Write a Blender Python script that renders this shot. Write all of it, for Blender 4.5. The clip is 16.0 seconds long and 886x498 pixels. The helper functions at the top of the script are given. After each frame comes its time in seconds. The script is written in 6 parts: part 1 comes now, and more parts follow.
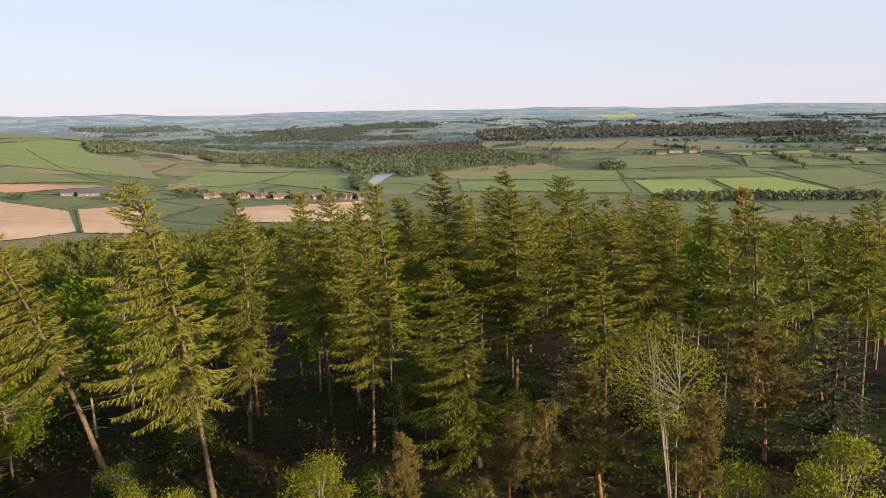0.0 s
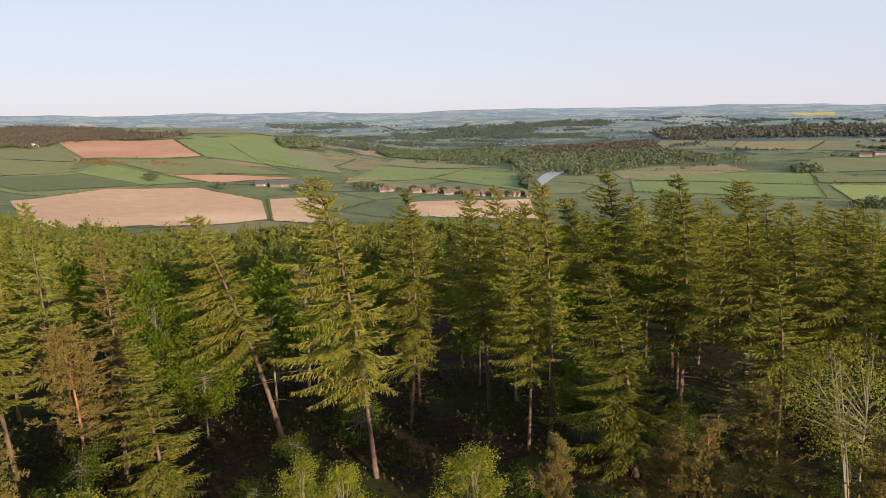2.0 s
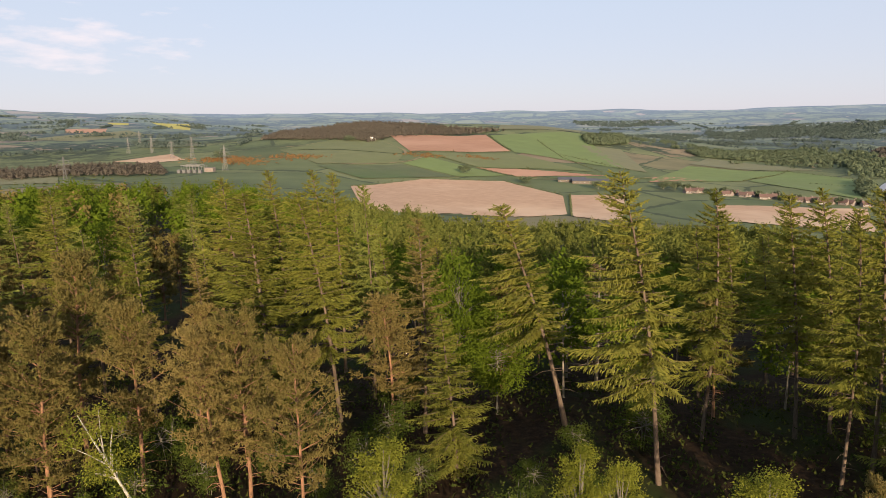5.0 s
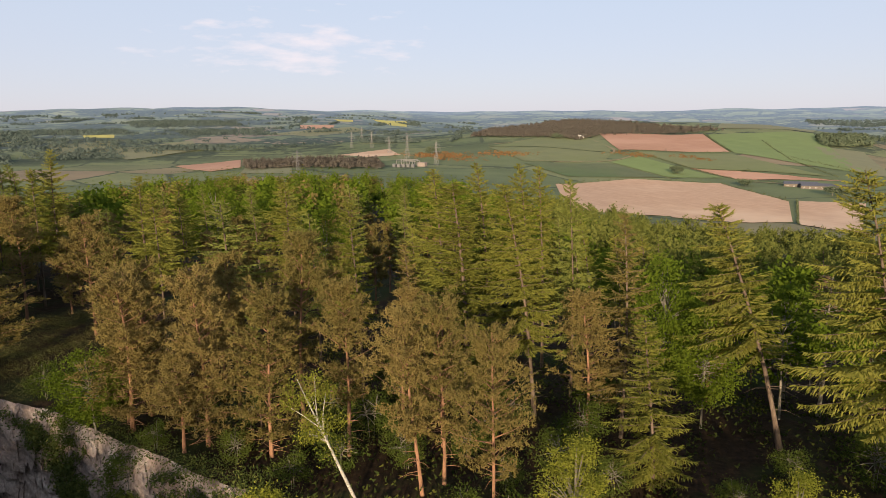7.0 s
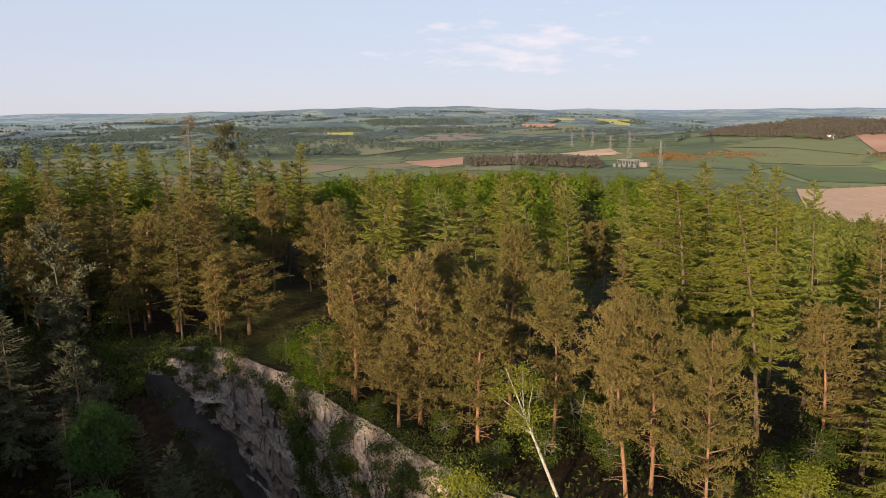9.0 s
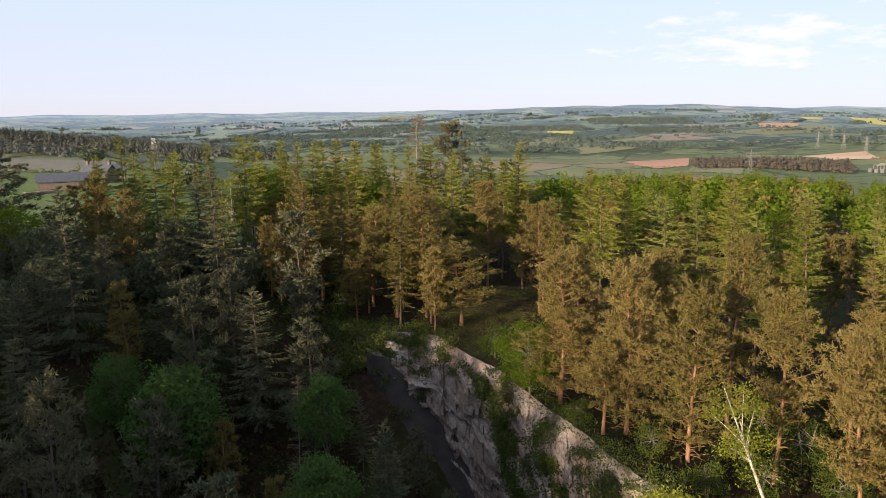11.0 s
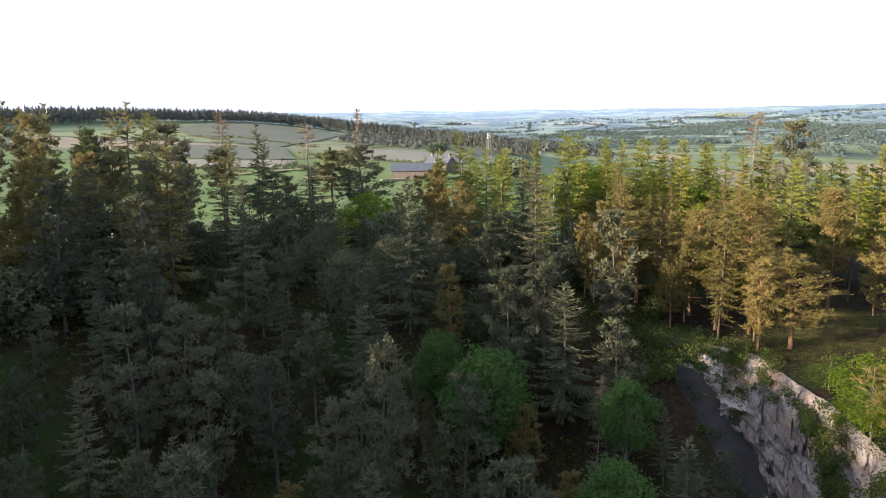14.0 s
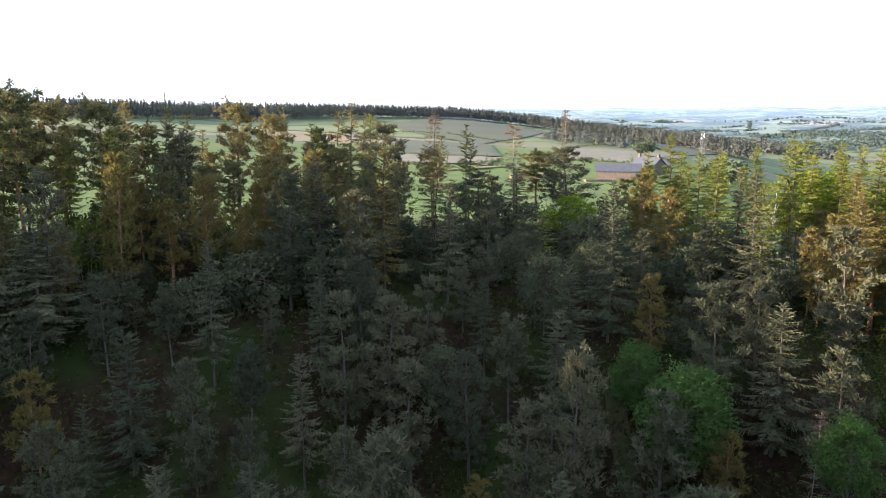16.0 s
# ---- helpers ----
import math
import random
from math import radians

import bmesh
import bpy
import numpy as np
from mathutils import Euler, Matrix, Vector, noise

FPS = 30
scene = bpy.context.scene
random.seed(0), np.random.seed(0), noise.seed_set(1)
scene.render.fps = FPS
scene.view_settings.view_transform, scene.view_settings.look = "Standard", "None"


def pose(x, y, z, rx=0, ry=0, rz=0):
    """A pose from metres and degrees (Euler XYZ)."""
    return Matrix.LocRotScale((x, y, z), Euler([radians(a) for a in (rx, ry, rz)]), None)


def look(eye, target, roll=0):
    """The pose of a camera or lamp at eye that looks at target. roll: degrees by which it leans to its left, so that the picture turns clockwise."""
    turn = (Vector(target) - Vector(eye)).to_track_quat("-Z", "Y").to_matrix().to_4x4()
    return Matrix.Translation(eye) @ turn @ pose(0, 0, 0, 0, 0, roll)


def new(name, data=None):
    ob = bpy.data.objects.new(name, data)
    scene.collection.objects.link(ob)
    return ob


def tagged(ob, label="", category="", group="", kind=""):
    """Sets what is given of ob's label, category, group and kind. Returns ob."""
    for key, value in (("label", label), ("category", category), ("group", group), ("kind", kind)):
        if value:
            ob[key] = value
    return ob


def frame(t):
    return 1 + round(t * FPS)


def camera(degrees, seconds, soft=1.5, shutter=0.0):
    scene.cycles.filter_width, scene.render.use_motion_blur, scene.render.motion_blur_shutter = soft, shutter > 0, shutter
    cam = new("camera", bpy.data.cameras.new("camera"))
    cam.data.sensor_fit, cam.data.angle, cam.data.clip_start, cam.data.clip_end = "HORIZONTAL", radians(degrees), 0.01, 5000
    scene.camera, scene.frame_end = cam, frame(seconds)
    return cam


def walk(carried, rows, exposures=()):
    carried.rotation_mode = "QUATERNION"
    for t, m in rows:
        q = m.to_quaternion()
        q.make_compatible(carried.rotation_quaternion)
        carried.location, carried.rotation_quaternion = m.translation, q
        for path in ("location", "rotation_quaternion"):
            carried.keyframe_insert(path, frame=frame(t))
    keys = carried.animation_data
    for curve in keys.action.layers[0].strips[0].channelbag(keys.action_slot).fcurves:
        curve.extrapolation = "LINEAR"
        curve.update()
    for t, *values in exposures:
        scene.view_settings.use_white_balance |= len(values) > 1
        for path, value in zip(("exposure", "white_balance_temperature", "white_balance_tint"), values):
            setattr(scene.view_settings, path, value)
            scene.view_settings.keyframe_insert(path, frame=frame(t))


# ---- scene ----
# ---------------------------------------------------------------- camera
cam = camera(64.40, 16.0, soft=0.6)
ROWS = [  # seconds, x, y, z, yaw, pitch, roll
    (0.0, -0.13, 0.84, 24.11, -0.00, -10.81, 0.55),
    (0.5, -0.06, 0.66, 24.13, 3.61, -10.84, 0.57),
    (1.0, -0.00, 0.47, 24.27, 7.11, -10.87, 0.61),
    (1.5, 0.06, 0.33, 24.32, 10.40, -10.87, 0.56),
    (2.0, 0.07, 0.24, 24.36, 13.69, -10.88, 0.50),
    (2.5, 0.11, 0.14, 24.35, 17.14, -10.91, 0.47),
    (3.0, 0.13, 0.05, 24.36, 20.59, -10.90, 0.48),
    (3.5, 0.15, -0.04, 24.37, 24.09, -10.90, 0.50),
    (4.0, 0.19, -0.15, 24.32, 28.62, -10.92, 0.49),
    (4.5, 0.17, -0.14, 24.21, 33.38, -10.90, 0.51),
    (7.0, -0.10, -0.09, 23.77, 54.51, -10.92, 0.43),
    (7.5, -0.25, -0.06, 23.54, 58.65, -10.90, 0.42),
    (8.0, -0.19, -0.10, 23.43, 63.25, -10.84, 0.45),
    (8.5, -0.09, -0.15, 23.42, 67.75, -10.82, 0.52),
    (9.0, -0.05, -0.18, 23.50, 72.10, -10.86, 0.61),
    (11.5, -0.04, -0.21, 23.66, 94.02, -10.83, 0.62),
    (12.0, -0.11, -0.18, 23.73, 98.38, -10.87, 0.71),
    (12.5, -0.28, -0.13, 23.72, 102.74, -10.86, 0.73),
    (13.0, -0.30, -0.08, 23.74, 107.07, -10.88, 0.74),
    (13.5, -0.15, -0.08, 23.80, 111.38, -10.87, 0.70),
    (14.0, 0.02, -0.10, 23.87, 115.48, -10.85, 0.58),
    (14.5, 0.10, -0.17, 24.04, 119.58, -10.89, 0.47),
    (15.0, 0.13, -0.25, 24.19, 123.65, -10.89, 0.38),
    (15.5, 0.19, -0.31, 24.34, 127.74, -10.93, 0.32),
    (16.0, 0.33, -0.34, 24.51, 131.81, -11.00, 0.27),
]
EXPOSURES = [(0, 0.92, 6520, 10), (2, 0.84, 6520, 10), (4.5, 0.76, 6450, 10), (8, 0.70, 6380, 10), (9, 0.72, 6350, 10), (11.5, 1.15, 6050, 10), (12.5, 1.42, 5750, 10), (14, 1.86, 5700, 10), (16, 2.1, 5700, 10)]
walk(cam, [(t, pose(x, y, z, 90 + pitch, roll, yaw)) for t, x, y, z, yaw, pitch, roll in ROWS], EXPOSURES)

# ---------------------------------------------------------------- light
SUN_BEARING, SUN_HEIGHT = 228.0, 11.5
world = bpy.data.worlds.new("evening_sky")
scene.world = world
world.use_nodes = True
wn, wl = world.node_tree.nodes, world.node_tree.links
wn.clear()
sky = wn.new("ShaderNodeTexSky")
sky.sky_type, sky.sun_disc = "NISHITA", False
sky.sun_elevation, sky.sun_rotation = radians(SUN_HEIGHT), radians(360 - SUN_BEARING)
sky.altitude, sky.air_density, sky.dust_density, sky.ozone_density = 100, 0.8, 0.4, 3.0
# evening haze: pale lavender near the horizon, pale blue above
coord, sep = wn.new("ShaderNodeTexCoord"), wn.new("ShaderNodeSeparateXYZ")
haze = wn.new("ShaderNodeValToRGB")
wl.new(coord.outputs["Generated"], sep.inputs[0])
wl.new(sep.outputs["Z"], haze.inputs["Fac"])
for e, (at, c) in zip(haze.color_ramp.elements, ((0.0, (5.5, 5.12, 5.68)), (0.22, (4.85, 5.45, 6.25)))):
    e.position, e.color = at, (*c, 1)
veil = wn.new("ShaderNodeMix")
veil.data_type = "RGBA"
veil.inputs[0].default_value = 0.8
wl.new(sky.outputs["Color"], veil.inputs[6])
wl.new(haze.outputs["Color"], veil.inputs[7])
# a thin drift of evening cloud low over the far hill
CLOUD_BEARING = 68.0
off, stretch = wn.new("ShaderNodeVectorMath"), wn.new("ShaderNodeVectorMath")
off.operation, stretch.operation = "SUBTRACT", "MULTIPLY"
off.inputs[1].default_value = (-math.sin(radians(CLOUD_BEARING)), math.cos(radians(CLOUD_BEARING)), 0.089)
stretch.inputs[1].default_value = (1, 1, 4.2)
wl.new(coord.outputs["Generated"], off.inputs[0])
wl.new(off.outputs[0], stretch.inputs[0])
reach, near_it = wn.new("ShaderNodeVectorMath"), wn.new("ShaderNodeMapRange")
reach.operation = "LENGTH"
wl.new(stretch.outputs[0], reach.inputs[0])
wl.new(reach.outputs["Value"], near_it.inputs["Value"])
for name, value in (("From Min", 0.08), ("From Max", 0.36), ("To Min", 0.19), ("To Max", -0.20)):
    near_it.inputs[name].default_value = value
puffs, total, thick_cloud = wn.new("ShaderNodeTexNoise"), wn.new("ShaderNodeMath"), wn.new("ShaderNodeMapRange")
puffs.inputs["Scale"].default_value, puffs.inputs["Detail"].default_value, puffs.inputs["Roughness"].default_value = 17.0, 7.0, 0.55
wl.new(stretch.outputs[0], puffs.inputs["Vector"])
total.operation = "ADD"
wl.new(puffs.outputs["Fac"], total.inputs[0])
wl.new(near_it.outputs[0], total.inputs[1])
wl.new(total.outputs[0], thick_cloud.inputs["Value"])
for name, value in (("From Min", 0.60), ("From Max", 0.85), ("To Min", 0.0), ("To Max", 0.75)):
    thick_cloud.inputs[name].default_value = value
cloud = wn.new("ShaderNodeMix")
cloud.data_type = "RGBA"
wl.new(thick_cloud.outputs[0], cloud.inputs[0])
wl.new(veil.outputs[2], cloud.inputs[6])
cloud.inputs[7].default_value = (7.0, 6.3, 6.5, 1)
back = wn.new("ShaderNodeBackground")
back.inputs["Strength"].default_value = 0.085
wl.new(cloud.outputs[2], back.inputs["Color"])
wl.new(back.outputs["Background"], wn.new("ShaderNodeOutputWorld").inputs["Surface"])

sun = new("sun", bpy.data.lights.new("sun", "SUN"))
sun.data.energy, sun.data.angle, sun.data.color = 6.6, radians(0.6), (1.0, 0.77, 0.50)
sx, sy = -math.sin(radians(SUN_BEARING)), math.cos(radians(SUN_BEARING))
sun.matrix_world = look((sx * 100, sy * 100, 100 * math.tan(radians(SUN_HEIGHT))), (0, 0, 0))
# ---------------------------------------------------------------- materials
def material(name):
    m = bpy.data.materials.new(name)
    m.use_nodes = True
    return m, m.node_tree.nodes, m.node_tree.links, m.node_tree.nodes["Principled BSDF"]


def ramp(nodes, *stops):
    r = nodes.new("ShaderNodeValToRGB")
    while len(r.color_ramp.elements) < len(stops):
        r.color_ramp.elements.new(0.5)
    for e, (at, c) in zip(r.color_ramp.elements, stops):
        e.position, e.color = at, (*c, 1)
    return r


def noise_at(nodes, links, scale, detail=4.0, rough=0.6, stretch=None):
    n, at = nodes.new("ShaderNodeTexNoise"), nodes.new("ShaderNodeNewGeometry")
    n.inputs["Scale"].default_value, n.inputs["Detail"].default_value, n.inputs["Roughness"].default_value = scale, detail, rough
    if stretch:
        mp = nodes.new("ShaderNodeMapping")
        mp.inputs["Scale"].default_value = stretch
        links.new(at.outputs["Position"], mp.inputs["Vector"])
        links.new(mp.outputs["Vector"], n.inputs["Vector"])
    else:
        links.new(at.outputs["Position"], n.inputs["Vector"])
    return n


def bump_from(nodes, links, source, shader, strength, distance):
    b = nodes.new("ShaderNodeBump")
    b.inputs["Strength"].default_value, b.inputs["Distance"].default_value = strength, distance
    links.new(source, b.inputs["Height"])
    links.new(b.outputs["Normal"], shader.inputs["Normal"])


def blend(nodes, links, kind, fac, a, b):
    m = nodes.new("ShaderNodeMix")
    m.data_type, m.blend_type = "RGBA", kind
    for k, value in ((0, fac), (6, a), (7, b)):
        if hasattr(value, "is_output"):
            links.new(value, m.inputs[k])
        else:
            m.inputs[k].default_value = (*value, 1) if k else value
    return m.outputs[2]


def surface(name, low, high, scale, rough=0.9, second=None, bump=0.3, depth=0.02, stretch=None):
    """A matt surface of two mottled colours, with a third in larger stains."""
    m, n, l, p = material(name)
    a = noise_at(n, l, scale, 6, 0.65, stretch)
    r = ramp(n, (0.32, low), (0.68, high))
    l.new(a.outputs["Fac"], r.inputs["Fac"])
    colour = r.outputs["Color"]
    if second:
        b = noise_at(n, l, scale * 0.13, 3)
        r2 = ramp(n, (0.45, (0, 0, 0)), (0.62, (1, 1, 1)))
        l.new(b.outputs["Fac"], r2.inputs["Fac"])
        colour = blend(n, l, "MIX", r2.outputs["Color"], colour, second)
    l.new(colour, p.inputs["Base Color"])
    p.inputs["Roughness"].default_value = rough
    p.inputs["Specular IOR Level"].default_value = 0.2
    if bump:
        bump_from(n, l, a.outputs["Fac"], p, bump, depth)
    return m


def foliage(name, dark, mid, light, through_light=0.3, spread=0.35):
    """Leaves or needles: hue and depth vary from tree to tree and from spray to spray."""
    m, n, l, p = material(name)
    n.remove(p)
    at, ob = n.new("ShaderNodeNewGeometry"), n.new("ShaderNodeObjectInfo")
    r = ramp(n, (0.0, dark), (0.5, mid), (1.0, light))
    mixed = n.new("ShaderNodeMath")
    mixed.operation = "MULTIPLY_ADD"
    l.new(ob.outputs["Random"], mixed.inputs[0])
    mixed.inputs[1].default_value = 1 - spread
    scaled = n.new("ShaderNodeMath")
    scaled.operation = "MULTIPLY"
    scaled.inputs[1].default_value = spread
    l.new(at.outputs["Random Per Island"], scaled.inputs[0])
    l.new(scaled.outputs[0], mixed.inputs[2])
    l.new(mixed.outputs[0], r.inputs["Fac"])
    diff, trans, mix = n.new("ShaderNodeBsdfDiffuse"), n.new("ShaderNodeBsdfTranslucent"), n.new("ShaderNodeMixShader")
    mix.inputs["Fac"].default_value = through_light
    l.new(r.outputs["Color"], diff.inputs["Color"])
    l.new(r.outputs["Color"], trans.inputs["Color"])
    l.new(diff.outputs[0], mix.inputs[1])
    l.new(trans.outputs[0], mix.inputs[2])
    l.new(mix.outputs[0], n["Material Output"].inputs["Surface"])
    return m


def bark(name, low, high, scale=6.0, stretch=(1, 1, 0.25)):
    return surface(name, low, high, scale, 0.9, None, 0.6, 0.03, stretch)


SPRUCE_GREEN = foliage("spruce_needles", (0.105, 0.114, 0.023), (0.165, 0.167, 0.033), (0.235, 0.225, 0.049), 0.42, 0.40)
LARCH_GREEN = foliage("larch_needles", (0.100, 0.116, 0.025), (0.150, 0.165, 0.039), (0.205, 0.216, 0.060), 0.42, 0.40)
PINE_GREEN = foliage("pine_needles", (0.092, 0.090, 0.026), (0.145, 0.117, 0.040), (0.202, 0.155, 0.058), 0.36, 0.40)
# needle colour darkened to carry the quarry's shade
SHADED_NEEDLES = foliage("shade_darkened_needles", (0.050, 0.056, 0.036), (0.084, 0.087, 0.051), (0.128, 0.116, 0.067), 0.25, 0.40)
SLOPE_GREEN = foliage("lower_wood_leaves", (0.053, 0.067, 0.016), (0.098, 0.110, 0.026), (0.147, 0.149, 0.040), 0.3, 0.55)
# shaded copy of the leaf colour: duller tones stand in for shade
SHADE_LEAF = foliage("shade_dulled_leaves", (0.056, 0.066, 0.038), (0.086, 0.094, 0.052), (0.124, 0.124, 0.068), 0.3, 0.4)
BROAD_GREEN = foliage("broad_leaves", (0.062, 0.092, 0.010), (0.100, 0.138, 0.015), (0.150, 0.185, 0.024), 0.45, 0.40)
BIRCH_GREEN = foliage("birch_leaves", (0.090, 0.105, 0.014), (0.160, 0.172, 0.024), (0.235, 0.232, 0.038), 0.4, 0.6)
FRESH_GREEN = foliage("fresh_leaves", (0.054, 0.094, 0.027), (0.068, 0.114, 0.032), (0.090, 0.139, 0.038), 0.4)
IVY_GREEN = foliage("underwood_leaves", (0.040, 0.058, 0.012), (0.066, 0.088, 0.017), (0.100, 0.118, 0.025), 0.4, 0.5)
DRY_TWIG = foliage("dry_twigs", (0.090, 0.060, 0.034), (0.130, 0.088, 0.050), (0.170, 0.120, 0.070), 0.1)
SPRUCE_BARK = bark("spruce_bark", (0.054, 0.038, 0.029), (0.137, 0.101, 0.075))
DARK_BARK = bark("dark_bark", (0.045, 0.036, 0.030), (0.12, 0.095, 0.08))
PINE_BARK = bark("pine_bark", (0.11, 0.062, 0.038), (0.27, 0.145, 0.085))
GREY_BARK = bark("grey_bark", (0.085, 0.076, 0.062), (0.21, 0.185, 0.15))
BIRCH_BARK = bark("birch_bark", (0.10, 0.09, 0.08), (0.50, 0.46, 0.40), 5.0, (1, 1, 2.2))

FOREST_FLOOR = surface("forest_floor", (0.030, 0.020, 0.012), (0.085, 0.055, 0.030), 1.7, 0.95, (0.035, 0.045, 0.014), 0.8, 0.15)
MEADOW = surface("meadow_grass", (0.064, 0.094, 0.019), (0.089, 0.123, 0.025), 0.25, 0.95, (0.093, 0.111, 0.034), 0.4, 0.1)
# ---------------------------------------------------------------- relief
# Spokes of the relief round the quarry: bearing in degrees (0 is +y, turning to the left), then distance and height.
SPOKES = {
    -60: ((60, 0), (100, -5), (200, -18), (300, -29), (450, -48), (700, -70), (946, -74), (1600, -58), (2600, -20), (4900, 74)),
    -30: ((60, 0), (100, -5), (200, -18), (300, -29), (450, -48), (700, -70), (946, -74), (1600, -58), (2000, -46), (2600, -20), (3500, 12), (4900, 74)),
    0: ((60, 0), (100, -5), (200, -19), (300, -32), (450, -50), (700, -72), (946, -76), (1350, -76), (2000, -70), (2600, -50), (3500, -10), (4900, 64)),
    15: ((60, -1), (100, -8), (200, -25), (300, -38), (450, -54), (700, -66), (946, -70), (1350, -76), (2000, -72), (2600, -60), (3500, -30), (4900, 50)),
    21: ((60, -1), (100, -9), (200, -27), (300, -39), (450, -53), (700, -64), (946, -65), (1300, -62), (1700, -50), (2000, -56), (2600, -62), (3500, -34), (4900, 46)),
    28: ((60, -1), (100, -10), (200, -28), (300, -40), (450, -54), (620, -62), (900, -61), (1100, -53), (1400, -33), (1700, -8), (1950, -14), (2400, -60), (3500, -40), (4900, 42)),
    38: ((60, -1), (100, -9), (200, -26), (300, -38), (450, -52), (620, -60), (900, -58), (1150, -37), (1500, -21), (1850, 8), (2200, -22), (3000, -58), (4900, 40)),
    45: ((60, 0), (100, -7), (200, -18), (300, -29), (450, -40), (620, -52), (814, -58), (1025, -45), (1250, -27), (1500, -12), (1850, 8), (2300, -26), (3000, -55), (4900, 40)),
    55: ((60, 0), (100, -4), (200, -8), (300, -14), (450, -26), (700, -43), (955, -46), (1175, -40), (1640, -32), (2300, -45), (3000, -20), (4000, 10), (4900, 38)),
    66: ((60, 0), (100, -2), (200, -5), (300, -12), (450, -25), (700, -40), (1000, -48), (1300, -54), (1900, -42), (2600, -8), (3400, 34), (4000, 52), (4900, 46)),
    75: ((60, 0), (100, -1), (200, -5), (300, -13), (450, -30), (700, -50), (950, -60), (1450, -60), (2000, -34), (2600, 4), (3300, 50), (3700, 60), (4900, 50)),
    88: ((60, 0), (100, 0), (140, 0), (200, -8), (300, -20), (450, -40), (700, -55), (1500, -58), (1900, -48), (2600, -20), (3300, 20), (3700, 42), (4900, 48)),
    100: ((60, 0), (100, 1), (140, 1), (200, -5), (300, -15), (450, -30), (700, -45), (1500, -58), (2600, -48), (3500, -5), (4900, 48)),
    111: ((60, 3), (100, 5), (220, 3), (320, 1), (450, -5), (720, -12), (1000, -28), (1500, -48), (2600, -45), (3500, -8), (4900, 46)),
    120: ((60, 5), (100, 7), (220, 3), (300, 2), (450, 0), (720, -3), (1000, -5), (1400, -30), (2600, -40), (3500, -8), (4900, 44)),
    130: ((60, 6), (100, 7.5), (230, 4), (345, 3), (600, 4), (800, 10), (1000, 20), (1500, 5), (2600, -30), (4900, 40)),
    145: ((60, 6), (100, 7.5), (250, 5), (500, 6), (724, 11), (900, 21), (1200, 22), (2600, 10), (4900, 40)),
    162: ((60, 7), (100, 9), (250, 9), (500, 14), (700, 24), (900, 30), (2600, 20), (4900, 40)),
    210: ((60, 8), (100, 9), (300, 16), (900, 34), (2600, 20), (4900, 40)),
    255: ((60, 4), (100, 5), (300, 6), (900, 10), (2600, 0), (4900, 60)),
}
LOGD = np.linspace(math.log(20), math.log(4900), 240)
BEARINGS = np.arange(-60, 301, 1.0)


def relief_table():
    keys = sorted(SPOKES)
    rows = [np.interp(LOGD, [math.log(d) for d, _ in SPOKES[k]], [z for _, z in SPOKES[k]]) for k in keys]
    keys, rows = keys + [300], np.array(rows + [rows[0]])
    table = np.array([np.interp(BEARINGS, keys, rows[:, j]) for j in range(len(LOGD))]).T
    for _ in range(3):
        wide = np.pad(table, ((2, 2), (2, 2)), mode="edge")
        table = sum(wide[i:i + table.shape[0], 2:-2] for i in range(5)) / 5
        wide = np.pad(table, ((2, 2), (2, 2)), mode="edge")
        table = sum(wide[2:-2, i:i + table.shape[1]] for i in range(5)) / 5
    return table


RELIEF = relief_table()
# the quarry's rim: bearing, distance from the middle, width of the slope below it
RIM_AT = (-60, -30, 0, 30, 55, 68, 76, 81, 86, 90.5, 97, 104, 115, 130, 150, 165, 200, 255, 300)
RIM_D = (34, 33, 32, 32, 36, 41, 47, 54, 64.5, 72.5, 76, 80, 90, 96, 98, 98, 84, 60, 34)
RIM_W = (14, 13, 12, 11, 9, 6, 4.5, 4.5, 5, 5, 6, 16, 30, 36, 38, 38, 36, 30, 14)


def polar(x, y):
    """Bearing from -60 to 300 degrees, and distance."""
    a = np.degrees(np.arctan2(-np.asarray(x, float), np.asarray(y, float)))
    return np.mod(a + 60, 360) - 60, np.hypot(x, y)


def spot(bearing, d):
    """x and y at a bearing and a distance from the middle."""
    return -math.sin(radians(bearing)) * d, math.cos(radians(bearing)) * d


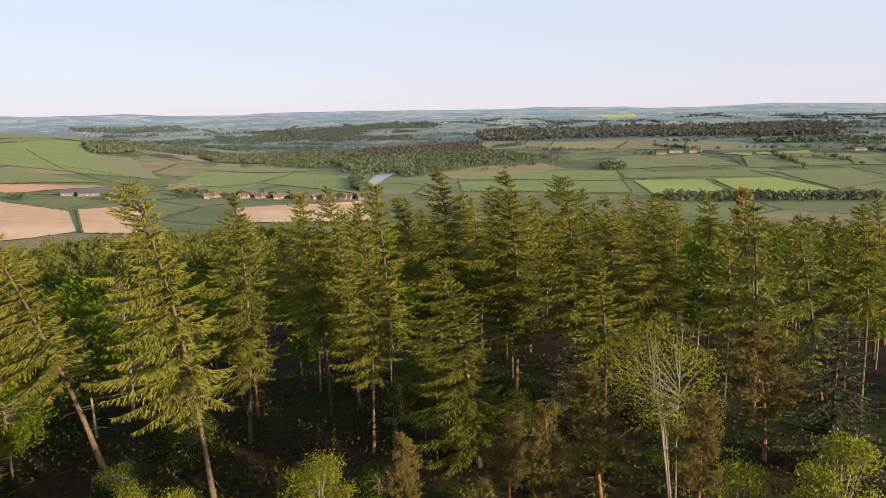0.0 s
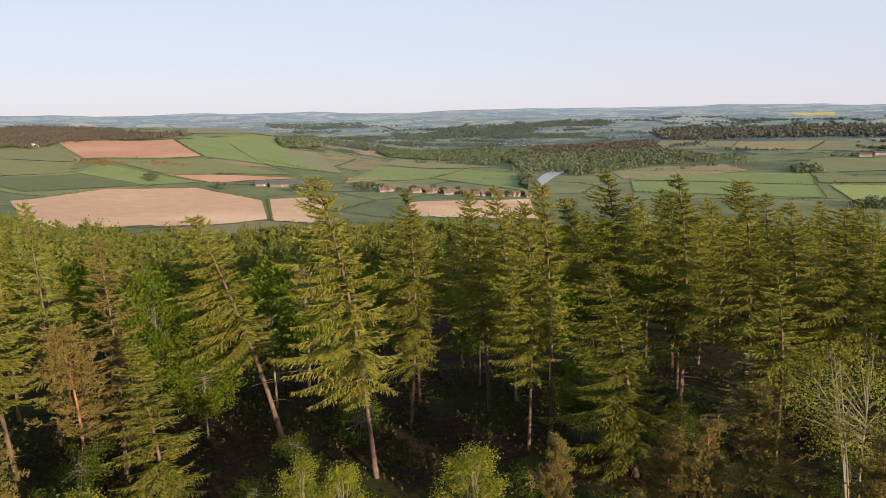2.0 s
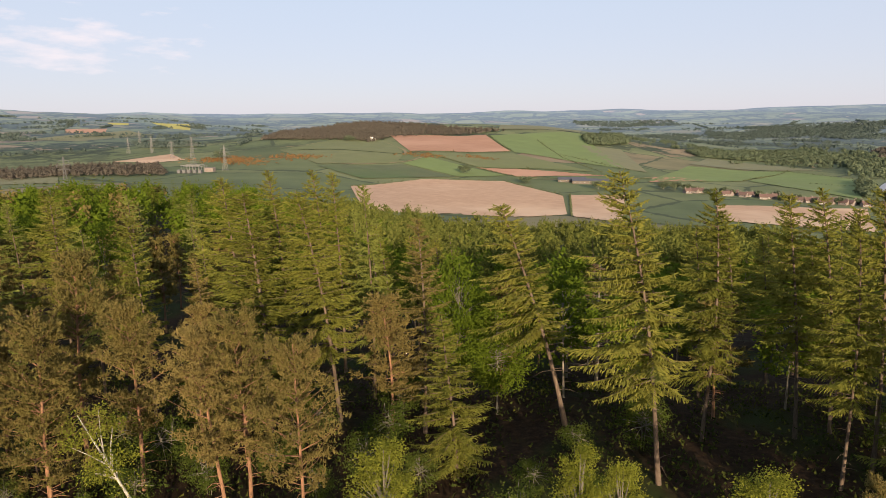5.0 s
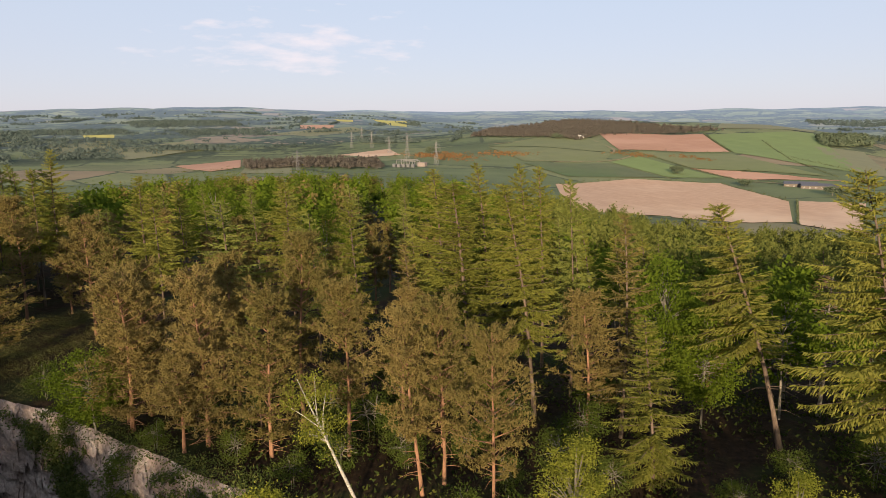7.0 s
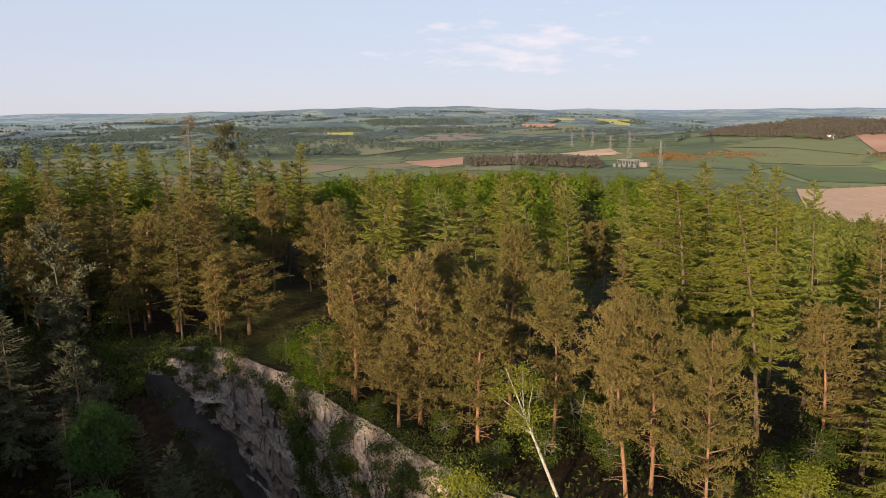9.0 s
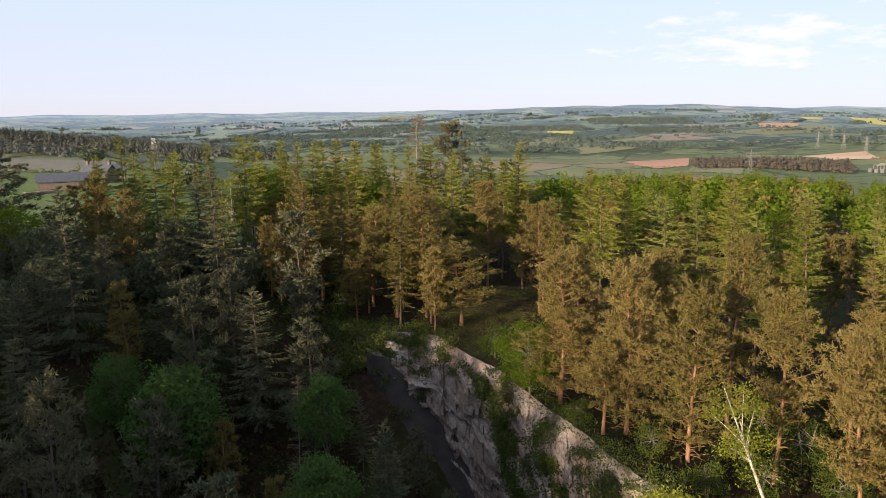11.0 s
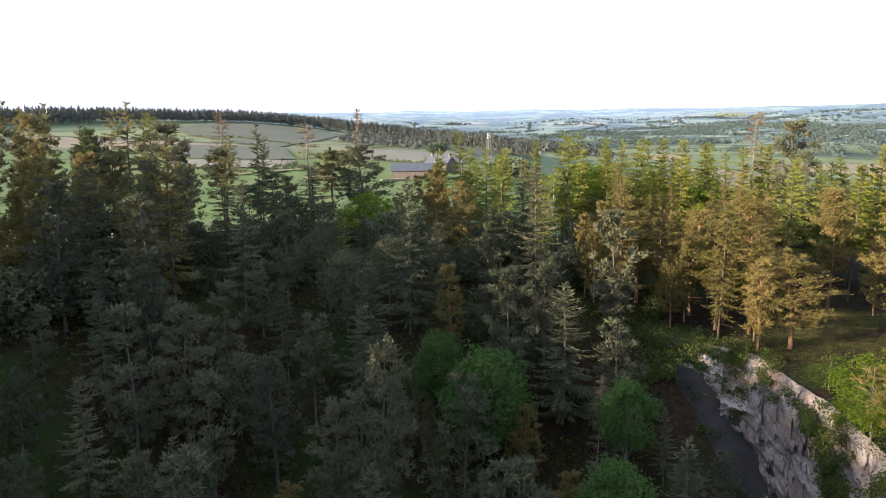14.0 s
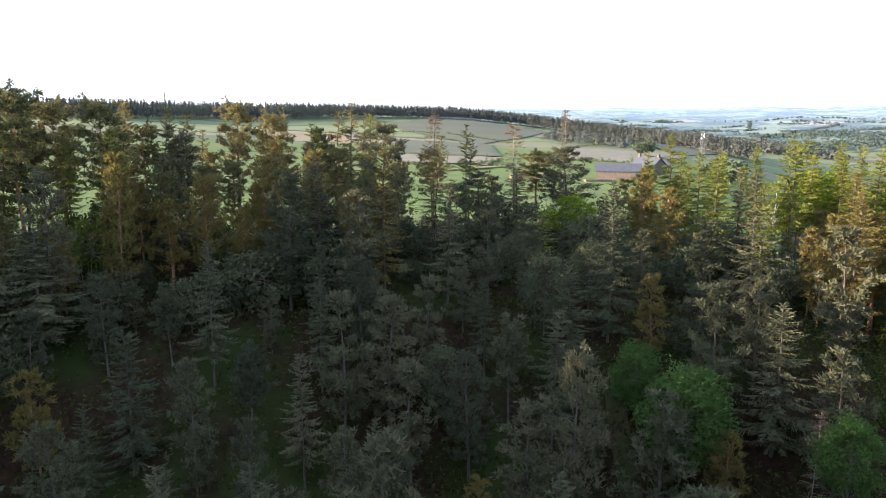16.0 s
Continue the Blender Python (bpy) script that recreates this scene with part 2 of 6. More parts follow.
def ground_z(x, y):
    """Height of the ground; takes numbers or arrays."""
    a, d = polar(x, y)
    u = (np.log(np.maximum(d, 20.5)) - LOGD[0]) / (LOGD[1] - LOGD[0])
    u = np.clip(u, 0, len(LOGD) - 1.001)
    v = np.clip(a + 60, 0, 359.999)
    i, j = v.astype(int), u.astype(int)
    fi, fj = v - i, u - j
    z = (RELIEF[i, j] * (1 - fi) + RELIEF[i + 1, j] * fi) * (1 - fj) + (RELIEF[i, j + 1] * (1 - fi) + RELIEF[i + 1, j + 1] * fi) * fj
    x, y = np.asarray(x, float), np.asarray(y, float)
    z = z + 0.25 * np.sin(x * 0.31 + 1.3 * np.sin(y * 0.17)) * np.cos(y * 0.27) * np.clip(d / 40, 0, 1)
    z = z + np.clip((d - 300) / 900, 0, 1) * (1.3 * np.sin(x * 0.013 + 2) * np.cos(y * 0.011 + 1) + 0.7 * np.sin(x * 0.031 + y * 0.027))
    far = np.clip((d - 2300) / 900, 0, 1)
    z = z + far * (9 * np.sin(x * 0.0043 + 1.7 * np.sin(y * 0.0031)) * np.cos(y * 0.0047 + 0.6) + 4 * np.sin(x * 0.011 + 1) * np.cos(y * 0.012))
    rim, width = np.interp(a, RIM_AT, RIM_D), np.interp(a, RIM_AT, RIM_W)
    s = np.clip((d - 50) / 28, 0, 1)
    floor = -14 + 13 * s * s * (3 - 2 * s) * np.clip((a - 85) / 10, 0, 1)
    k = np.clip((d - (rim - width)) / width, 0, 1)
    k = k * k * (3 - 2 * k)
    return np.where(d < rim, floor + (z - floor) * k, z)
# ---------------------------------------------------------------- building helpers
def mesh(name, verts, faces, mat, smooth=False):
    me = bpy.data.meshes.new(name)
    me.from_pydata([tuple(v) for v in np.asarray(verts).tolist()], [], [tuple(f) for f in faces])
    if mat:
        me.materials.append(mat)
    if smooth:
        me.polygons.foreach_set("use_smooth", [True] * len(me.polygons))
    me.update()
    return me


def part(name, data, parent=None, label=""):
    ob = new(name, data)
    if parent:
        ob.parent = parent
    if label:
        ob["label"] = label
    return ob


class Solid:
    """Gathers vertices and faces for one mesh."""

    def __init__(self):
        self.v, self.f, self.n = [], [], 0

    def add(self, verts, faces):
        verts = np.asarray(verts, float).reshape(-1, 3)
        self.v.append(verts)
        self.f.extend(tuple(i + self.n for i in f) for f in faces)
        self.n += len(verts)

    def box(self, x0, y0, z0, x1, y1, z1):
        self.add([(x, y, z) for z in (z0, z1) for x, y in ((x0, y0), (x1, y0), (x1, y1), (x0, y1))],
                 [(3, 2, 1, 0), (4, 5, 6, 7), (0, 1, 5, 4), (1, 2, 6, 5), (2, 3, 7, 6), (3, 0, 4, 7)])

    def tube(self, points, radii, sides=6):
        points = np.asarray(points, float)
        rings = []
        for k, (p, r) in enumerate(zip(points, radii)):
            way = points[min(k + 1, len(points) - 1)] - points[max(k - 1, 0)]
            way = way / (np.linalg.norm(way) + 1e-9)
            a = np.cross(way, (0.31, 0.95, 0.05) if abs(way[1]) < 0.9 else (1, 0, 0))
            a /= np.linalg.norm(a) + 1e-9
            b = np.cross(way, a)
            t = np.arange(sides) * 2 * math.pi / sides
            rings.append(p + r * (np.cos(t)[:, None] * a + np.sin(t)[:, None] * b))
        faces = []
        for k in range(len(points) - 1):
            for i in range(sides):
                j = (i + 1) % sides
                faces.append((k * sides + i, k * sides + j, (k + 1) * sides + j, (k + 1) * sides + i))
        faces.append(tuple(range((len(points) - 1) * sides, len(points) * sides)))
        self.add(np.concatenate(rings), faces)

    def sprays(self, p, way, side, length, width):
        """Pointed leaves or twigs: base points, unit ways, unit sides, lengths and half widths."""
        p, way, side = (np.asarray(q, float).reshape(-1, 3) for q in (p, way, side))
        length, width = (np.broadcast_to(np.asarray(q, float), (len(p),))[:, None] for q in (length, width))
        q = np.stack([p + side * width, p + way * length, p - side * width], 1).reshape(-1, 3)
        self.v.append(q)
        self.f.extend((self.n + 3 * i, self.n + 3 * i + 1, self.n + 3 * i + 2) for i in range(len(p)))
        self.n += len(q)

    def mesh(self, name, mat, smooth=False):
        return mesh(name, np.concatenate(self.v), self.f, mat, smooth)


def unit(v):
    return v / (np.linalg.norm(v, axis=-1, keepdims=True) + 1e-9)


# ---------------------------------------------------------------- ground
def polar_sheet(name, bearings, distances, mat, closed):
    a, d = np.meshgrid(np.radians(bearings), distances, indexing="ij")
    x, y = -np.sin(a) * d, np.cos(a) * d
    v = np.stack([x, y, ground_z(x, y)], -1).reshape(-1, 3)
    n, k = len(bearings), len(distances)
    faces = [(i * k + j, i * k + j + 1, (i + 1) % n * k + j + 1, (i + 1) % n * k + j) for i in range(n if closed else n - 1) for j in range(k - 1)]
    if closed:
        v = np.concatenate([v, [(0, 0, -14)]])
        faces += [(n * k, i * k, (i + 1) % n * k) for i in range(n)]
    return mesh(name, v, faces, mat, True)


def farmland(n, l, at, scale, woods_from, hedges):
    """Fields of many greens parted by thin ragged hedges, with copses and woods between."""
    c = noise_at(n, l, 0.012, 3)
    cells, edge = n.new("ShaderNodeTexVoronoi"), n.new("ShaderNodeTexVoronoi")
    edge.feature = "DISTANCE_TO_EDGE"
    for v in (cells, edge):
        v.inputs["Scale"].default_value = scale
        l.new(at.outputs["Position"], v.inputs["Vector"])
    hue = n.new("ShaderNodeSeparateColor")
    l.new(cells.outputs["Color"], hue.inputs["Color"])
    plot = ramp(n, (0.0, (0.095, 0.115, 0.065)), (0.25, (0.139, 0.157, 0.081)), (0.45, (0.103, 0.127, 0.070)), (0.65, (0.163, 0.175, 0.095)), (0.85, (0.119, 0.140, 0.075)), (0.97, (0.208, 0.162, 0.116)))
    l.new(hue.outputs[0], plot.inputs["Fac"])
    tint = ramp(n, (0.35, (0.82, 0.84, 0.82)), (0.65, (1.1, 1.08, 1.0)))
    l.new(c.outputs["Fac"], tint.inputs["Fac"])
    far = blend(n, l, "MULTIPLY", 1.0, plot.outputs["Color"], tint.outputs["Color"])
    bushes = noise_at(n, l, 0.05, 3)
    ragged, rows_ = n.new("ShaderNodeMath"), n.new("ShaderNodeMath")
    ragged.operation, rows_.operation = "MULTIPLY_ADD", "ADD"
    ragged.inputs[1].default_value, ragged.inputs[2].default_value = -0.07, 0.034
    l.new(bushes.outputs["Fac"], ragged.inputs[0])
    l.new(edge.outputs["Distance"], rows_.inputs[0])
    l.new(ragged.outputs[0], rows_.inputs[1])
    line = ramp(n, (hedges, (1, 1, 1)), (hedges * 1.4, (0, 0, 0)))
    l.new(rows_.outputs[0], line.inputs["Fac"])
    far = blend(n, l, "MIX", line.outputs["Color"], far, (0.060, 0.075, 0.046))
    copse, crowns_ = noise_at(n, l, 0.0042, 8, 0.72), noise_at(n, l, 0.06, 2)
    wooded = ramp(n, (0.50, (0, 0, 0)), (0.52, (1, 1, 1)))
    l.new(copse.outputs["Fac"], wooded.inputs["Fac"])
    leaf = ramp(n, (0.35, (0.030, 0.040, 0.030)), (0.55, (0.052, 0.066, 0.044)), (0.70, (0.080, 0.092, 0.056)))
    l.new(crowns_.outputs["Fac"], leaf.inputs["Fac"])
    dist, beyond = n.new("ShaderNodeVectorMath"), n.new("ShaderNodeMapRange")
    dist.operation = "LENGTH"
    l.new(at.outputs["Position"], dist.inputs[0])
    l.new(dist.outputs["Value"], beyond.inputs["Value"])
    beyond.inputs["From Min"].default_value, beyond.inputs["From Max"].default_value = woods_from, woods_from + 250
    there = blend(n, l, "MULTIPLY", 1.0, wooded.outputs["Color"], beyond.outputs[0])
    return blend(n, l, "MIX", there, far, leaf.outputs["Color"]), dist


def ground_material():
    """Forest floor near the quarry, rough pasture beyond the trees."""
    m, n, l, p = material("ground_cover")
    at = n.new("ShaderNodeNewGeometry")
    a, b = noise_at(n, l, 1.7, 6, 0.7), noise_at(n, l, 0.09, 4)
    # floor tones held near black to deepen the shade under the trees
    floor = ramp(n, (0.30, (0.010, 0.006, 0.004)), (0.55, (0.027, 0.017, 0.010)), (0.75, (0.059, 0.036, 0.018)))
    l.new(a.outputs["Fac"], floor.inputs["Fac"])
    moss = ramp(n, (0.48, (0, 0, 0)), (0.62, (1, 1, 1)))
    l.new(b.outputs["Fac"], moss.inputs["Fac"])
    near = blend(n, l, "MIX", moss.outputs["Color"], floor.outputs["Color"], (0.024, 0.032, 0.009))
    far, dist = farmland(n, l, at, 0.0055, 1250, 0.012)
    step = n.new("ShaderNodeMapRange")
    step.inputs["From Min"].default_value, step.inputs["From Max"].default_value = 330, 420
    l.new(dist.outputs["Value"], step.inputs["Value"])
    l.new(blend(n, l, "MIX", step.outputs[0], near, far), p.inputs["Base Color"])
    p.inputs["Roughness"].default_value, p.inputs["Specular IOR Level"].default_value = 0.95, 0.1
    bump_from(n, l, a.outputs["Fac"], p, 0.8, 0.12)
    return m


def backdrop_material():
    """Patchwork of fields and woods on far hills, with a blue glow that stands in for evening haze."""
    m, n, l, p = material("haze_glow_distance")
    at = n.new("ShaderNodeNewGeometry")
    colour, dist = farmland(n, l, at, 0.0062, 1250, 0.036)
    l.new(colour, p.inputs["Base Color"])
    p.inputs["Roughness"].default_value, p.inputs["Specular IOR Level"].default_value = 1.0, 0.0
    # glow strength rises with distance to imitate haze
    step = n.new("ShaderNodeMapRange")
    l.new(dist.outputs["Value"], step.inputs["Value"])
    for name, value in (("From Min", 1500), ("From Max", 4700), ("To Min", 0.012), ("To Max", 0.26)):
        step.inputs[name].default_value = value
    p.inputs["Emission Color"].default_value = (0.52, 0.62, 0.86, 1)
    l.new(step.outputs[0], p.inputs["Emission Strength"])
    return m


bearing_list = np.concatenate([np.arange(-50, 180, 0.5), np.arange(180, 310, 2.5)])
distance_list = np.concatenate([np.arange(6, 30, 3), np.exp(np.linspace(math.log(30), math.log(1670), 150))])
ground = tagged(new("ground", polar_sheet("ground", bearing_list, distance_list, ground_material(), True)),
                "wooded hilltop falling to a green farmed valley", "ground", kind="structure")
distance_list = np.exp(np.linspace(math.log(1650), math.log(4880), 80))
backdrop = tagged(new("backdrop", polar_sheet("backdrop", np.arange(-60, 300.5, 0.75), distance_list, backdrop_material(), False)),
                  "far hills and fields with a blue glow for haze", "hills", kind="structure")
# ---------------------------------------------------------------- kinds of tree
Z = np.array((0, 0, 1.0))
TREES = {}


def stem(solid, rng, h, r, bend=0.25, sides=8, rings=7, swept=0.0):
    t = np.linspace(0, 1, rings)
    p = np.stack([bend * np.sin(t * 3.1 + rng.uniform(0, 3)) * t, bend * np.sin(t * 2.7 + rng.uniform(0, 3)) * t, t * h], 1)
    p[:, 0] -= swept * h * t ** 3
    p[0, 2] = -0.6
    solid.tube(p, r * (1 - t) ** 0.8 + 0.025 + np.where(t == 0, r * 0.35, 0), sides)
    return p


def along(p, h, z):
    t = np.clip(z / h, 0, 1)
    k = np.linspace(0, 1, len(p))
    return np.stack([np.interp(t, k, p[:, 0]), np.interp(t, k, p[:, 1]), z], -1)


def register(name, trunk, crown, nominal, label, category="tree", extra=()):
    TREES[name] = (trunk, crown, nominal, label, category, extra)


def conifer(name, seed, h, r, base, whorl, mat, bark_mat, label, per=7, flag=0.42, step=0.14, seg=0.30, thick=0.05, droop=0.15, hang=0.5, bare=14, sparse=0.1, swept=0.05, taper=0.74, jitter=0.3, crowd=1.25, wide=0.36):
    """Spruce or larch: whorls of sagging boughs with lifted tips, each a comb of needle-covered side twigs. whorl: metres from one to the next."""
    rng = np.random.default_rng(seed)
    wood, leaf = Solid(), Solid()
    p = stem(wood, rng, h, h * 0.0070, swept=swept)
    tiers = int((h - base) / whorl)
    n = tiers * per
    tier = np.arange(n) // per
    u = np.clip(tier / tiers + rng.normal(0, jitter / tiers, n), 0, 0.985)
    u = 1 - (1 - u) ** crowd
    z = base + (h - base) * u
    a = np.arange(n) * 2 * math.pi / per + tier * 1.9 + rng.normal(0, 0.3, n)
    size = r * ((1 - u) ** taper) * rng.uniform(0.55, 1.2, n) * np.clip(0.6 + u * 3, 0, 1) * (1 + flag * np.cos(a - math.pi)) + 0.30
    size *= 0.82 + 0.36 * rng.random(tiers + 1)[tier]
    keep = rng.random(n) > sparse
    z, a, size, u = z[keep], a[keep], size[keep], u[keep]
    out = np.stack([np.cos(a), np.sin(a), np.zeros_like(a)], 1)
    side = np.stack([-np.sin(a), np.cos(a), np.zeros_like(a)], 1)
    root = along(p, h, z)
    rise = rng.uniform(-0.05, 0.15, len(a)) + 0.45 * u
    sag = droop * (1.25 - u * 0.7) * rng.uniform(0.7, 1.4, len(a)) * 2.2

    def bough(t):
        return root + out * (size * t)[:, None] + Z * (size * (rise * t - sag * t * t + 0.55 * sag * t ** 4))[:, None]

    def twigs(q, way, length, width):
        flat = unit(np.cross(way, Z))
        phi = rng.normal(0, 0.8, len(q))[:, None]
        leaf.sprays(q, way, flat * np.cos(phi) + np.cross(flat, way) * np.sin(phi), length, width)

    for k in range(int(size.max() / step) + 1):
        t = (k + 0.6) * step / size
        at, tip = bough(np.minimum(t, 1)), bough(np.minimum(t + 0.08, 1.08))
        on = (t < 1) & (t > 0.06)
        if not on.any():
            continue
        axis = unit(tip - at)
        twigs(at[on], unit(axis[on] + rng.normal(0, 0.12, (on.sum(), 3))), step * 2.2, thick * 1.1)
        reach = np.clip(size * wide * (1 - t * 0.92).clip(0, 1) ** 0.8 * np.minimum(1, 0.35 + 2.2 * t), 0.14, 1.15) * rng.uniform(0.75, 1.2, len(a))
        for s in (-1, 1):
            fall = rng.uniform(0.15, 0.5, len(a))
            for m in range(int(reach.max() / seg) + 1):
                ok = on & (m * seg < reach)
                if not ok.any():
                    continue
                c, run = int(ok.sum()), m * seg
                way = unit(axis[ok] * 0.62 + side[ok] * s * rng.uniform(0.6, 0.95, (c, 1)) - Z * (fall[ok] + 0.45 * run)[:, None])
                q = at[ok] + way * run * 0.93 + Z * (run * 0.16)
                twigs(q, unit(way + rng.normal(0, 0.10, (c, 3))), np.minimum(seg * 1.5, reach[ok] - run + 0.14), thick)
        drop = on & (rng.random(len(a)) < hang)
        c = int(drop.sum())
        if c:
            twigs(at[drop], unit(-Z + out[drop] * rng.uniform(0.1, 0.5, (c, 1)) + side[drop] * rng.uniform(-0.5, 0.5, (c, 1))), rng.uniform(0.15, 0.42, c), thick * 0.8)
    m = 14
    way = unit(np.stack([rng.normal(0, 0.35, m), rng.normal(0, 0.35, m), np.ones(m)], 1))
    leaf.sprays(along(p, h, h * (0.955 + 0.045 * rng.random(m))), way, unit(np.cross(way, (1, 0.3, 0))), 0.35, 0.05)
    for i in range(0, len(a), 2 if step < 0.2 else 5):
        q = np.array([root[i], bough(0.5)[i], bough(0.9)[i]])
        wood.tube(q, (0.03 + 0.012 * size[i], 0.025, 0.012), 3)
    for i in range(bare):
        zz, aa, ll = rng.uniform(0.12, 1.0) * base + rng.uniform(0, 1.5), rng.uniform(0, 6.28), rng.uniform(0.8, 2.2)
        o, q = np.array((math.cos(aa), math.sin(aa), 0)), along(p, h, np.array(zz))
        wood.tube([q, q + o * ll * 0.5 + Z * 0.05, q + o * ll - Z * rng.uniform(0.1, 0.5)], (0.035, 0.022, 0.008), 3)
    register(name, wood.mesh(name + "_trunk", bark_mat, True), leaf.mesh(name + "_crown", mat), (h, r), label)


def pine(name, seed, h, r, base, boughs, tufts, mat, label, blades=5, spike=0.4, bark_mat=None, flat=0.0):
    """Scots pine: crooked rising boughs with brush-like tufts in clumps."""
    rng = np.random.default_rng(seed)
    wood, leaf = Solid(), Solid()
    p = stem(wood, rng, h * 0.97, h * 0.0095, 0.4)
    n = boughs
    u = np.sort(rng.random(n))
    z = base + (h * 0.96 - base) * u
    a = np.arange(n) * 2.39996 + rng.normal(0, 0.5, n)
    shape = (1 - u) ** 0.62 * np.clip(0.5 + u * 2.2, 0, 1) * (0.7 + 0.6 * rng.random(9)[(u * 8.99).astype(int)]) + 0.10
    size = r * (shape * (1 - flat) + flat * u ** 0.4) * rng.uniform(0.55, 1.2, n) + 0.25
    out = np.stack([np.cos(a), np.sin(a), np.zeros(n)], 1)
    side = np.stack([-np.sin(a), np.cos(a), np.zeros(n)], 1)
    root = along(p, h, z)
    rise = rng.uniform(-0.05, 0.4, n) + 0.65 * u
    for i in range(n):
        def bough(t):
            return root[i] + out[i] * size[i] * t + Z * size[i] * (rise[i] * t + 0.12 * t * t) + side[i] * 0.15 * math.sin(4 * t + i)
        wood.tube([root[i], bough(0.45), bough(0.95)], (0.012 * size[i] + 0.02, 0.02, 0.010), 3)
        k = max(2, int(tufts * (0.5 + 0.5 * size[i] / r)))
        c = max(2, k // 6)
        t = rng.uniform(0.22, 1.05, c)
        pad = np.array([bough(q) for q in t]) + side[i] * (rng.normal(0, 0.28, c) * size[i] * (1.1 - t * 0.5))[:, None] + Z * rng.uniform(-0.08, 0.22, c)[:, None] * (0.5 + 0.3 * size[i])
        at = pad[np.arange(k) % c] + rng.normal(0, 1, (k, 3)) * (0.13 + 0.04 * size[i]) * np.array((1, 1, 0.6))
        for b in range(blades):
            way = unit(out[i] * 0.45 + rng.normal(0, 0.62, (k, 3)) + Z * 0.55)
            leaf.sprays(at + rng.normal(0, 0.07, (k, 3)), way, unit(np.cross(way, rng.normal(0, 1, (k, 3)))), spike * rng.uniform(0.7, 1.3, k), spike * 0.17)
    for i in range(9):
        zz, aa, ll = rng.uniform(0.3, 1.0) * base, rng.uniform(0, 6.28), rng.uniform(0.5, 1.6)
        o, q = np.array((math.cos(aa), math.sin(aa), 0)), along(p, h, np.array(zz))
        wood.tube([q, q + o * ll * 0.5 + Z * 0.1, q + o * ll + Z * rng.uniform(-0.3, 0.3)], (0.035, 0.022, 0.008), 3)
    register(name, wood.mesh(name + "_trunk", bark_mat or PINE_BARK, True), leaf.mesh(name + "_crown", mat), (h, r), label)


def broadleaf(name, seed, h, r, base, clumps, leaves, mat, bark_mat, label, leaf_size=0.26, stems=1, hang=0.0, shell=0.5, clump=0.34):
    """Broad-leaved tree: forking limbs that end in loose clumps of leaves."""
    rng = np.random.default_rng(seed)
    wood, leaf = Solid(), Solid()
    feet = []
    for s in range(stems):
        aa = s * 2.4 + rng.uniform(0, 1)
        tip = np.array((math.cos(aa), math.sin(aa), 0)) * (0.35 * r if stems > 1 else 0.05)
        q = [np.array((math.cos(aa) * 0.15 * (stems > 1), math.sin(aa) * 0.15 * (stems > 1), -0.5)), tip * 0.4 + Z * h * 0.35, tip + Z * h * 0.86]
        wood.tube(q, (h * 0.010 / stems ** 0.5, h * 0.007 / stems ** 0.5, 0.02), 7)
        feet.append(q)
    zc, hz = (base + h) / 2, (h - base) / 2
    way = unit(rng.normal(0, 1, (clumps, 3)))
    far = rng.uniform(shell, 1.0, clumps) ** 0.6
    c = way * far[:, None] * np.array((r, r, hz)) * 0.86
    c[:, :2] *= np.clip(1.12 - 0.45 * np.clip(c[:, 2:] / hz, 0, 1) ** 2, 0, 2)
    c[:, 2] += zc
    for i in range(clumps):
        q = feet[i % stems]
        if i % 2 == 0:
            t = np.clip((c[i, 2] - base) / (h - base) * 0.6, 0.05, 0.8)
            s = q[1] * (1 - t) + q[2] * t
            wood.tube([s, (s + c[i]) / 2 + Z * 0.1, c[i]], (0.05, 0.03, 0.012), 3)
        k = leaves
        size = r * clump * rng.uniform(0.65, 1.25)
        at = c[i] + rng.normal(0, 0.5, (k, 3)) * size * np.array((1, 1, 0.75))
        w = unit(rng.normal(0, 1, (k, 3)) + way[i] * 0.7 - Z * hang)
        leaf.sprays(at, w, unit(np.cross(w, rng.normal(0, 1, (k, 3)))), leaf_size * rng.uniform(0.7, 1.35, k), leaf_size * 0.36)
    register(name, wood.mesh(name + "_trunk", bark_mat, True), leaf.mesh(name + "_crown", mat), (h, r), label)


def bare_tree(name, seed, h, bark_mat, label, twigs=130):
    """A dying conifer: a thin stem with dry twigs and brown sprays."""
    rng = np.random.default_rng(seed)
    wood, leaf = Solid(), Solid()
    p = stem(wood, rng, h, h * 0.0065)
    for i in range(twigs):
        u = rng.uniform(0.2, 0.99)
        aa, ll = i * 2.4, (1.12 - u) * h * 0.13 + 0.35
        o, q = np.array((math.cos(aa), math.sin(aa), 0)), along(p, h, np.array(u * h))
        e = q + o * ll + Z * rng.uniform(-0.15, 0.3) * ll
        wood.tube([q, (q + e) / 2 + Z * 0.06, e], (0.025, 0.016, 0.007), 3)
        way = unit(np.tile(o, (9, 1)) + rng.normal(0, 0.7, (9, 3)))
        leaf.sprays(q + (e - q) * rng.uniform(0.15, 1, (9, 1)), way, unit(np.cross(way, rng.normal(0, 1, (9, 3)))), 0.42, 0.03)
    register(name, wood.mesh(name + "_trunk", bark_mat, True), leaf.mesh(name + "_crown", DRY_TWIG), (h, h * 0.13), label)


